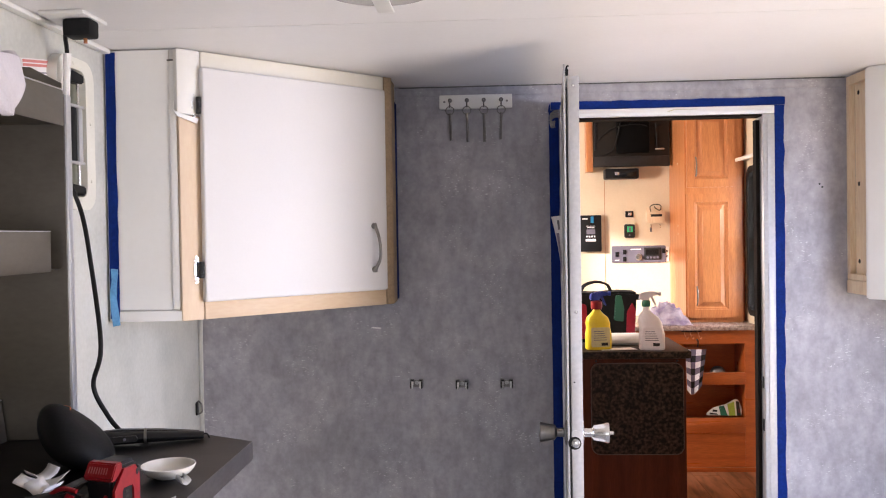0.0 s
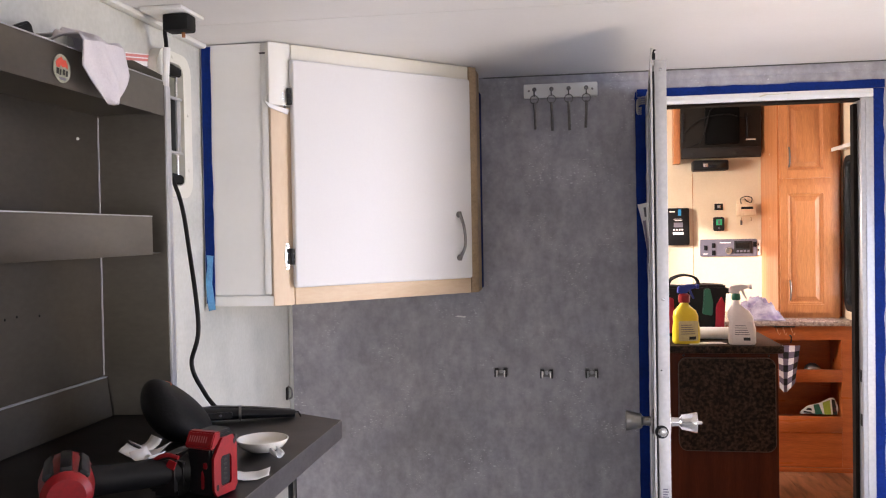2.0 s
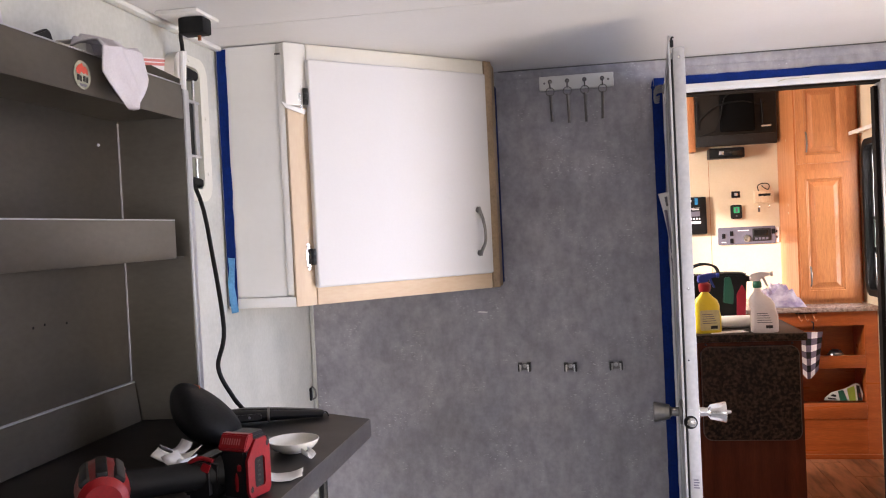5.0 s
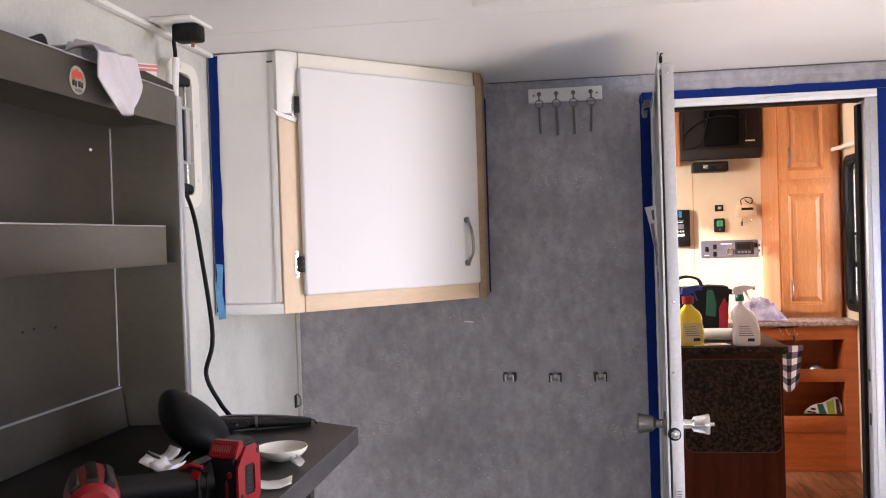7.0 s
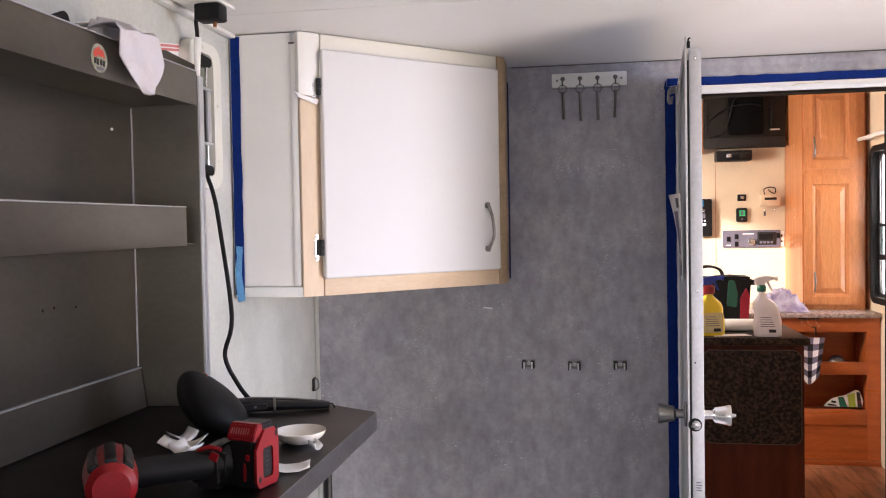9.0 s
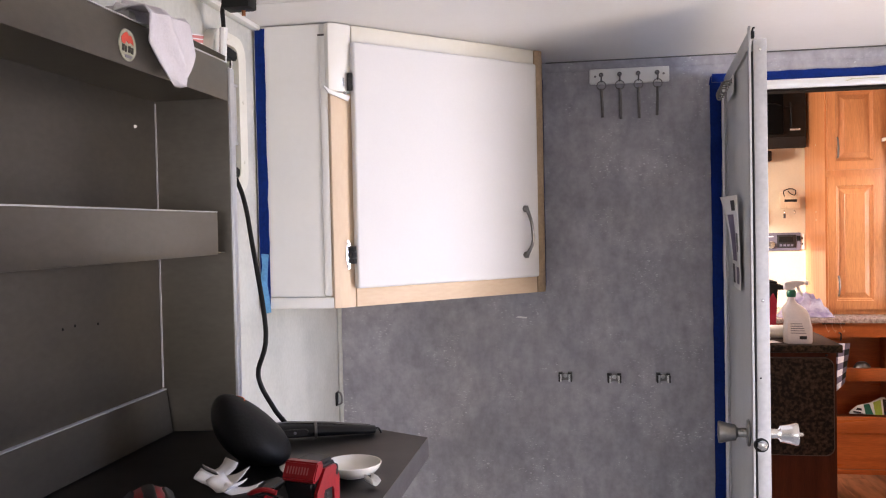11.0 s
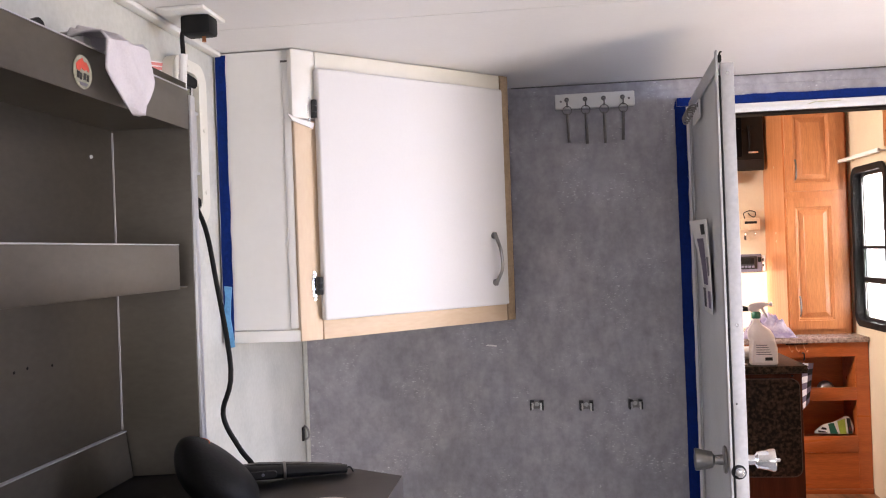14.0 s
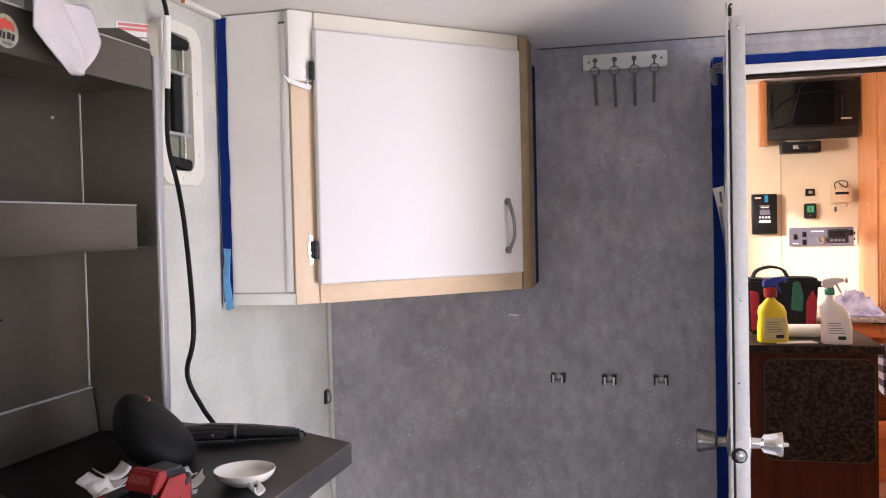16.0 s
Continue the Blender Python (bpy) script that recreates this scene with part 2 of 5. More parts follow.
def prism(outline, z0, z1, bevel=0.0, plane="xy"):
    """An outline drawn out from z0 to z1 along the axis that its plane leaves free."""
    bm = bmesh.new()
    def at(p, h):
        return {"xy": (p[0], p[1], h), "xz": (p[0], h, p[1]), "yz": (h, p[0], p[1])}[plane]
    a = [bm.verts.new(at(p, z0)) for p in outline]
    b = [bm.verts.new(at(p, z1)) for p in outline]
    bm.faces.new(a), bm.faces.new(list(reversed(b)))
    for i in range(len(a)):
        j = (i + 1) % len(a)
        bm.faces.new((a[i], b[i], b[j], a[j]))
    bmesh.ops.recalc_face_normals(bm, faces=bm.faces)
    if bevel:
        bmesh.ops.bevel(bm, geom=list(bm.edges), offset=bevel, segments=2, affect="EDGES")
    return bm


def round_rect(x0, x1, z0, z1, r, n=5):
    pts = []
    for cx, cz, a in ((x1 - r, z1 - r, 0), (x0 + r, z1 - r, 90), (x0 + r, z0 + r, 180), (x1 - r, z0 + r, 270)):
        pts += [(cx + r * math.cos(radians(a + 90 * k / n)), cz + r * math.sin(radians(a + 90 * k / n))) for k in range(n + 1)]
    return pts


def ring(outer, inner, z0, z1, plane="xz"):
    """A frame between two outlines with the same number of points."""
    bm = bmesh.new()
    def at(p, h):
        return {"xy": (p[0], p[1], h), "xz": (p[0], h, p[1]), "yz": (h, p[0], p[1])}[plane]
    loops = [[bm.verts.new(at(p, h)) for p in o] for o, h in ((outer, z0), (outer, z1), (inner, z1), (inner, z0))]
    n = len(outer)
    for k in range(4):
        A, B = loops[k], loops[(k + 1) % 4]
        for i in range(n):
            j = (i + 1) % n
            bm.faces.new((A[i], A[j], B[j], B[i]))
    return bm


def lathe(profile, n=24):
    """A profile of (radius, height) turned round the z axis."""
    bm = bmesh.new()
    rings = []
    for r, z in profile:
        if r < 1e-5:
            rings.append([bm.verts.new((0, 0, z))])
        else:
            rings.append([bm.verts.new((r * math.cos(2 * math.pi * k / n), r * math.sin(2 * math.pi * k / n), z)) for k in range(n)])
    for A, B in zip(rings, rings[1:]):
        for k in range(n):
            q = [A[k % len(A)], A[(k + 1) % len(A)], B[(k + 1) % len(B)], B[k % len(B)]]
            q = list(dict.fromkeys(q))
            if len(q) > 2:
                bm.faces.new(q)
    return bm


def tube(points, radius, n=8, closed=False, steps=6):
    """A round bar along a smooth line through the points."""
    P = [Vector(p) for p in points]
    line = []
    for i in range(len(P) - 1):
        p0, p1, p2, p3 = P[max(i - 1, 0)], P[i], P[i + 1], P[min(i + 2, len(P) - 1)]
        for k in range(steps):
            t = k / steps
            line.append(0.5 * ((2 * p1) + (p2 - p0) * t + (2 * p0 - 5 * p1 + 4 * p2 - p3) * t * t + (3 * p1 - p0 - 3 * p2 + p3) * t ** 3))
    line.append(P[-1])
    bm = bmesh.new()
    rings = []
    side = None
    for i, p in enumerate(line):
        d = (line[min(i + 1, len(line) - 1)] - line[max(i - 1, 0)]).normalized()
        if side is None:
            side = d.orthogonal().normalized()
        side = (side - d * side.dot(d)).normalized()
        up = d.cross(side)
        r = radius(i / (len(line) - 1)) if callable(radius) else radius
        rings.append([bm.verts.new(p + r * (math.cos(2 * math.pi * k / n) * side + math.sin(2 * math.pi * k / n) * up)) for k in range(n)])
    for A, B in zip(rings, rings[1:]):
        for k in range(n):
            bm.faces.new((A[k], A[(k + 1) % n], B[(k + 1) % n], B[k]))
    bm.faces.new(list(reversed(rings[0]))), bm.faces.new(rings[-1])
    return bm


def moved(bm, m):
    bmesh.ops.transform(bm, matrix=m, verts=bm.verts)
    return bm


def joined(*bms):
    out = bmesh.new()
    for b in bms:
        me = bpy.data.meshes.new("t")
        b.to_mesh(me)
        b.free()
        out.from_mesh(me)
        bpy.data.meshes.remove(me)
    return out


def ragged(x0, x1, z0, z1, y0, y1, seed, wobble=0.0016, drift=0.0):
    """A strip of hand-laid tape: its long edges wander a little."""
    rnd = random.Random(seed)
    tall = z1 - z0 > x1 - x0
    a, b = (z0, z1) if tall else (x0, x1)
    n = max(6, int((b - a) / 0.035))
    low, high = [], []
    for k in range(n + 1):
        u = a + (b - a) * k / n
        sway = drift * math.sin(3.1 * k / n)
        p, q = ((x0, x1) if tall else (z0, z1))
        p, q = p + sway + rnd.uniform(-wobble, wobble) * 0.4, q + sway + rnd.uniform(-wobble, wobble)
        low.append((p, u) if tall else (u, p))
        high.append((q, u) if tall else (u, q))
    return prism(low + high[::-1], y0, y1, 0, "xz")


def setting(name, bm, material, label, category):
    return tagged(part(name, bm, material, smooth=False), label, category, "", "structure")


# ---- the garage shell ----
XL, XR, YB, YR, ZC = -0.866, 1.62, 2.685, -2.2, 1.914
D0, D1, DZ = 0.328, 0.885, 1.797          # doorway between the rooms
setting("ground", box(-60, 60, -60, 60, -0.75, -0.7), M_GROUND, "bare gravelly ground outside", "ground")
setting("floor", box(XL - 0.05, XR + 0.05, YR - 0.05, YB + 0.05, -0.06, 0.0), M_FLOOR, "worn grey vinyl garage floor", "floor")
setting("wall_north", boxes((XL - 0.05, D0 - 0.020, YB, YB + 0.045, 0, ZC + 0.3), (D1 + 0.035, XR + 0.05, YB, YB + 0.045, 0, ZC + 0.3), (D0 - 0.020, D1 + 0.035, YB, YB + 0.045, DZ + 0.035, ZC + 0.3)), M_WALL, "grey concrete-look wallboard with pale flecks", "wall")
setting("wall_west", box(XL - 0.05, XL, YR - 0.05, YB, 0, ZC), M_SIDEWALL, "pale grey painted side wall", "wall")
setting("wall_east", boxes((XR, XR + 0.05, YR - 0.05, 0.66, 0, ZC), (XR, XR + 0.05, 1.72, YB, 0, ZC), (XR, XR + 0.05, 0.66, 1.72, 1.86, ZC)), M_SIDEWALL, "pale grey side wall with an open entry", "wall")
setting("wall_south", boxes((XL, -0.45, YR - 0.05, YR, 0, ZC), (1.15, XR, YR - 0.05, YR, 0, ZC), (-0.45, 1.15, YR - 0.05, YR, 0, 0.6), (-0.45, 1.15, YR - 0.05, YR, 1.78, ZC)), M_SIDEWALL, "pale grey rear wall with a wide opening", "wall")
setting("ceiling", boxes((XL - 0.05, XR + 0.05, YR - 0.05, 1.868, ZC, ZC + 0.06), (XL - 0.05, XR + 0.05, 1.871, YB, ZC, ZC + 0.06), (XL - 0.05, XR + 0.05, 1.86, 1.88, ZC + 0.004, ZC + 0.05)), M_CEIL, "white ceiling panels with a thin seam", "ceiling")

# ---- the kitchen shell ----
KX, KY, KZ = 1.645, 5.88, 2.25
KW0, KW1, KWZ0, KWZ1 = 4.92, 5.37, 0.965, 1.813     # side window
setting("kitchen_floor", box(XL - 0.05, KX + 0.05, YB + 0.05, KY + 0.05, -0.06, -0.004), M_JOINT, "wood-look plank floor of the kitchen", "floor")
setting("kitchen_wall_north", box(XL - 0.05, KX + 0.05, KY, KY + 0.05, 0, KZ), M_YELLOW, "cream papered kitchen wall", "wall")
setting("kitchen_wall_east", boxes((KX, KX + 0.05, YB + 0.05, KW0, 0, KZ), (KX, KX + 0.05, KW1, KY, 0, KZ), (KX, KX + 0.05, KW0, KW1, 0, KWZ0), (KX, KX + 0.05, KW0, KW1, KWZ1, KZ)), M_YELLOW, "cream papered kitchen side wall", "wall")
# out of view; its opening is placed so sun reaches the north wall
setting("kitchen_wall_west", boxes((XL - 0.05, XL, YB + 0.05, 4.28, 0, KZ), (XL - 0.05, XL, 4.82, KY, 0, KZ), (XL - 0.05, XL, 4.28, 4.82, 0, 1.38), (XL - 0.05, XL, 4.28, 4.82, 1.96, KZ)), M_YELLOW, "unseen cream papered wall with an added window opening", "wall")
setting("kitchen_ceiling", box(XL - 0.05, KX + 0.05, YB + 0.05, KY + 0.05, KZ, KZ + 0.05), M_CEIL, "white kitchen ceiling", "ceiling")


# ---- corner wall cabinet ----
def corner_cabinet():
    t = thing("corner_cabinet", XL, YB, 1.258, "white corner wall cabinet with bare tan face frame", "cabinet")
    h = ZC - 1.258 - 0.002
    A, B = (0.187, -0.634), (0.643, -0.179)      # left front, right front, from the room's corner
    part("body", prism([(0.002, -0.628), (0.181, -0.628), (0.634, -0.176), (0.634, -0.003), (0.002, -0.003)], 0.004, h), M_WHITE, t)
    part("side_panel", box(0.003, 0.160, -0.634, -0.6285, 0.028, h - 0.002), M_WHITE, t, "white painted side panel")
    part("bottom_ledge", box(0.003, 0.185, -0.638, -0.6285, 0.0, 0.026, 0.003), M_WHITE, t)
    part("side_trim", box(0.161, 0.178, -0.637, -0.634, 0.03, h - 0.030, 0.001), M_WHITE, t)
    part("trim_notch", box(0.157, 0.179, -0.6365, -0.634, h - 0.029, h - 0.025), M_JOINT, t, "dark gap over the trim")
    # the diagonal face: x runs along it, -y points out of it
    L = math.hypot(B[0] - A[0], B[1] - A[1])
    face = pose(A[0], A[1], 0, 0, 0, 45)
    part("left_stile", box(-0.006, 0.050, -0.004, 0.016, 0.0, 0.495, 0.003), M_BARE, t, "bare tan wood stile with torn paint", face)
    part("left_stile_upper", box(-0.012, 0.050, -0.008, 0.016, 0.497, h, 0.006), M_STILE, t, "white painted upper stile", face)
    part("peeled_strip", prism([(-0.026, 0.507), (-0.013, 0.491), (0.036, 0.476), (0.042, 0.488), (-0.008, 0.4985)], -0.012, -0.008, 0, "xz"), M_PAPER, t, "torn curl of white paint film", face)
    part("bottom_rail", box(0.052, L - 0.030, -0.004, 0.016, 0.0, 0.06, 0.003), M_BARE_H, t, "bare tan wood rail", face)
    part("right_stile", box(L - 0.028, L - 0.001, -0.005, 0.016, 0.0, h, 0.003), M_KRAFT, t, "brown bare stile", face)
    part("top_rail", box(0.052, L - 0.030, -0.004, 0.016, h - 0.06, h, 0.004), M_TOPRAIL, t, "cream painted top rail", face)
    part("end_panel", box(0.6345, 0.640, -0.176, -0.070, 0.0, h), M_KRAFT, t, "brown bare end panel")
    part("tape_edge", box(0.6345, 0.6385, -0.066, -0.004, 0.004, h - 0.05), M_TAPE, t, "blue masking tape")
    d = part("door", box(0.044, L - 0.041, -0.027, -0.0055, 0.044, 0.612, 0.006, 3), M_DOORW, t, "glossy white slab door", face)
    hx = L - 0.090
    part("handle", joined(tube([(hx, -0.030, 0.10), (hx, -0.036, 0.108), (hx + 0.002, -0.052, 0.135), (hx, -0.056, 0.165), (hx - 0.002, -0.052, 0.195), (hx, -0.036, 0.222), (hx, -0.030, 0.23)], lambda u: 0.0042 + 0.003 * abs(2 * u - 1) ** 3, 10),
        moved(lathe([(0, -0.003), (0.009, -0.003), (0.009, 0.0), (0.006, 0.004), (0, 0.004)], 14), pose(hx, -0.028, 0.104, 90)), moved(lathe([(0, -0.003), (0.009, -0.003), (0.009, 0.0), (0.006, 0.004), (0, 0.004)], 14), pose(hx, -0.028, 0.226, 90))), M_NICKEL, d, "curved dark nickel pull")
    for z in (0.122, 0.520):
        leaf_plate = joined(prism([(0.026, z - 0.014), (0.029, z - 0.034), (0.0355, z - 0.030), (0.0355, z + 0.030), (0.029, z + 0.034), (0.026, z + 0.014)], -0.0065, -0.0045, 0.0008, "xz"), prism(round_rect(0.0245, 0.0285, z - 0.010, z + 0.010, 0.0019), -0.008, -0.006, 0, "xz"))
        hi = part("hinge", leaf_plate, M_CHROME, t, "bright hinge leaf with a dark barrel", face)
        part("barrel", joined(*[tube([(0.039, -0.017, z + q * 0.014 - 0.006), (0.039, -0.017, z + q * 0.014 + 0.006)], 0.0058, 10, steps=1) for q in (-1, 0, 1)], box(0.036, 0.0425, -0.017, -0.006, z - 0.020, z + 0.020)), M_CHAR, hi)
        for dz in (-0.026, 0.026):
            part("screw", moved(lathe([(0, 0.0015), (0.003, 0.001), (0.0035, 0)], 8), pose(0.031, -0.0066, z + dz, 90)), M_NICKEL, hi)
    return t


corner_cabinet()
blue = thing("masking_tape", XL + 0.018, 2.05, 1.25, "strip of dark blue masking tape on the cabinet side", "tape")
part("strip", ragged(-0.0115, 0.0115, 0.015, 0.656, -0.0035, -0.0015, 11, 0.0012), M_TAPE, blue)
part("loose_end", prism([(-0.004, -0.003), (0.013, 0.0), (0.010, 0.03), (0.005, 0.065), (0.007, 0.10), (0.010, 0.135), (-0.007, 0.137), (-0.005, 0.11), (-0.010, 0.075), (-0.008, 0.035)], -0.008, -0.004, 0, "xz"), M_TAPE2, blue, "light blue loose tape end")


# ---- steel shelf unit with bench ----
def steel_unit():
    t = thing("steel_shelf_unit", XL, 1.0, 1.084, "brushed dark stainless steel wall shelf unit", "shelf")
    y0, y1, f = -1.9, 0.558, 0.140     # ends along the wall, front edge
    yf = y1 + 0.022                    # front end of the slanted end panel
    part("back_panel", box(0.003, 0.012, y0, y1 - 0.001, 0.004, 0.60), M_STEEL, t)
    part("end_panel", prism([(0.003, y1), (0.012, y1), (f - 0.002, yf), (f - 0.002, yf + 0.004), (0.003, y1 + 0.004)], 0.004, 0.645), M_STEEL, t)
    part("front_post", box(0.003, f + 0.002, yf + 0.0045, yf + 0.024, 0.004, 0.645, 0.003), M_ALU, t, "pale satin end post")
    part("end_plate", prism([(0.004, 0.646), (f - 0.004, 0.646), (f - 0.004, 0.664), (0.078, 0.695), (0.004, 0.700)], yf - 0.002, yf + 0.001, 0, "xz"), M_STEEL, t)
    for z, hh, e in ((0.6505, 0.066, 0.022), (0.388, 0.071, -0.034)):
        s = part("shelf", box(0.0125, f - 0.0035, y0, y1 - 0.002, z - hh + 0.002, z - hh + 0.004), M_STEEL, t)
        part("front_lip", box(f - 0.003, f, y0, y1 - 0.003 + e, z - hh, z, 0.0008), M_STEEL, s)
        part("rolled_edge", box(f - 0.007, f, y0, y1 - 0.002 + e, z + 0.0005, z + 0.0024), M_ALU, s, "bright rolled edge")
    part("backsplash", prism([(0.0125, 0.004), (0.030, 0.004), (0.020, 0.078), (0.0125, 0.079)], y0, y1 - 0.002, 0, "xz"), M_STEEL, t)
    part("splash_edge", box(0.0125, 0.021, y0, y1 - 0.002, 0.0795, 0.0812), M_ALU, t, "bright folded edge")
    part("corner_seam", box(0.0125, 0.0150, y1 - 0.003, y1 - 0.0008, 0.083, 0.312), M_ALUW, t, "bright corner seam")
    part("corner_seam", box(0.0125, 0.0150, y1 - 0.003, y1 - 0.0008, 0.395, 0.582), M_ALUW, t, "bright corner seam")
    part("screw", moved(lathe([(0, 0.004), (0.0022, 0.003), (0.0030, 0)], 10), pose(0.0125, 0.487, 0.535, 0, 90)), M_WHITE, t, "bright screw head")
    for y, z in ((0.27, 0.22), (0.30, 0.222), (0.36, 0.218)):
        part("rivet_hole", moved(lathe([(0, 0.0008), (0.0020, 0.0005), (0.0024, 0)], 10), pose(0.0125, y, z, 0, 90)), M_RUBBER, t)
    return t


steel_unit()
bdg = thing("round_sticker", XL + 0.1405, 1.243, 1.6975, "round cream and red badge sticker on the shelf lip", "sticker")
part("disc", moved(lathe([(0, 0.0012), (0.0218, 0.001), (0.0224, 0)], 28), pose(0, 0, 0, 0, 90)), mat("badge_paper", (0.34, 0.33, 0.26), 0.5, 0, 0.10, 60, 200, 0.0, (0.22, 0.23, 0.17)), bdg)
part("red_shape", prism([(-0.016, 0.001), (-0.017, 0.008), (-0.010, 0.014), (-0.002, 0.018), (0.002, 0.013), (0.008, 0.014), (0.013, 0.008), (0.014, 0.001), (0.008, 0.004), (0.002, 0.002), (-0.004, 0.005), (-0.009, 0.000)], 0.0012, 0.0018, 0, "yz"), M_BADGE, bdg, "plain red shape")
for q, (w, z0) in enumerate(((0.006, -0.001), (0.004, -0.002), (0.006, -0.001), (0.005, -0.002))):
    part("dark_bar", prism([(-0.016 + 0.008 * q, z0 - 0.009), (-0.016 + 0.008 * q + w, z0 - 0.009), (-0.015 + 0.008 * q + w, z0), (-0.015 + 0.008 * q, z0)], 0.0012, 0.0018, 0, "yz"), M_CHAR, bdg)
part("lower_arc", prism([(-0.010, -0.014), (0.010, -0.014), (0.007, -0.018), (-0.007, -0.018)], 0.0012, 0.0018, 0, "yz"), M_GREYP, bdg)


def steel_bench():
    t = thing("steel_bench", XL, 1.0, 1.084, "steel bench top darkened for its reflection, on a thin black leg", "bench")
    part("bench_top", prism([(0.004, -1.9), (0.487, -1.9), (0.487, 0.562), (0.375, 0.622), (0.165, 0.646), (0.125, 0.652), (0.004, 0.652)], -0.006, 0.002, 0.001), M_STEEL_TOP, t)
    part("front_apron", box(0.4845, 0.4875, -1.9, 0.5625, -0.032, 0.0018, 0.001), M_BENCH, t, "folded steel edge, paler for the light it reflects")
    part("end_apron", prism([(0.4835, 0.561), (0.375, 0.619), (0.165, 0.643), (0.165, 0.640), (0.373, 0.616), (0.4835, 0.557)], -0.032, -0.0062), M_BENCH, t, "folded steel edge, paler for the light it reflects")
    part("leg", tube([(0.41, 0.50, -0.007), (0.41, 0.50, -1.083)], 0.008, 10, steps=1), M_BLACK, t, "thin black leg")
    return t


steel_bench()


# ---- doorway and open leaf ----
def doorway():
    t = tagged(new("door_1"), "white aluminium door frame between the rooms", "door frame", "", "structure")
    t.matrix_basis = pose(0, YB, 0)
    part("jamb", box(D0 - 0.020, D0, -0.012, 0.06, 0, DZ + 0.0098, 0.003), M_FRAME, t)
    part("casing", box(D0 - 0.054, D0 - 0.0205, -0.009, -0.0005, 0, DZ + 0.0345, 0.002), M_FRAME, t)
    # right jamb and its rib take a darker white: their shade put into colour
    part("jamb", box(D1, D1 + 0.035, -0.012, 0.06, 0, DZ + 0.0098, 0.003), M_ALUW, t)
    part("head", box(D0 - 0.020, D1 + 0.035, -0.012, 0.06, DZ + 0.010, DZ + 0.035, 0.003), M_FRAME, t)
    part("head_rib", box(D0 - 0.018, D1 + 0.033, -0.0145, -0.0125, DZ + 0.019, DZ + 0.0215), M_FRAME, t)
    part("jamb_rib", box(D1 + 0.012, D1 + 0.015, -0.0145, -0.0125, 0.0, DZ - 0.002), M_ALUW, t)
    for z in (0.86, 0.99):
        part("strike_slot", box(D1 - 0.0008, D1 - 0.0002, -0.004, 0.012, z - 0.018, z + 0.018), M_RUBBER, t)
    part("yellowed_mark", prism([(0.600, DZ + 0.0225), (0.606, DZ + 0.0220), (0.622, DZ + 0.0265), (0.690, DZ + 0.0275), (0.690, DZ + 0.0290), (0.618, DZ + 0.0285)], -0.0130, -0.0122, 0, "xz"), mat("yellowed_film", (0.56, 0.53, 0.36), 0.5), t, "yellowed film remnant")
    part("stop", box(D1 - 0.012, D1 - 0.001, 0.02, 0.05, 0, DZ - 0.005), M_SEAL, t, "black rubber seal")
    part("stop", box(D0 + 0.0005, D1 - 0.0005, -0.004, 0.05, DZ + 0.0035, DZ + 0.0095), M_SEAL, t, "black rubber seal")
    return t


doorway()
dt = thing("masking_tape", 0, YB, 0, "dark blue masking tape round the door frame", "tape")
part("strip", ragged(0.242, 0.272, 0.0, DZ + 0.036, -0.004, -0.001, 3, 0.0022, 0.002), M_TAPE, dt)
part("torn_corner", prism([(0.240, DZ + 0.030), (0.2475, DZ + 0.026), (0.2475, DZ + 0.056), (0.243, DZ + 0.050)], -0.0065, -0.0045, 0, "xz"), M_TAPE, dt)
part("strip", ragged(D1 + 0.036, D1 + 0.0655, 0.0, DZ + 0.036, -0.004, -0.001, 5, 0.0022, -0.002), M_TAPE, dt)
part("strip", ragged(0.249, D1 + 0.068, DZ + 0.0375, DZ + 0.0615, -0.005, -0.0015, 7, 0.0016, -0.0015), M_TAPE, dt)


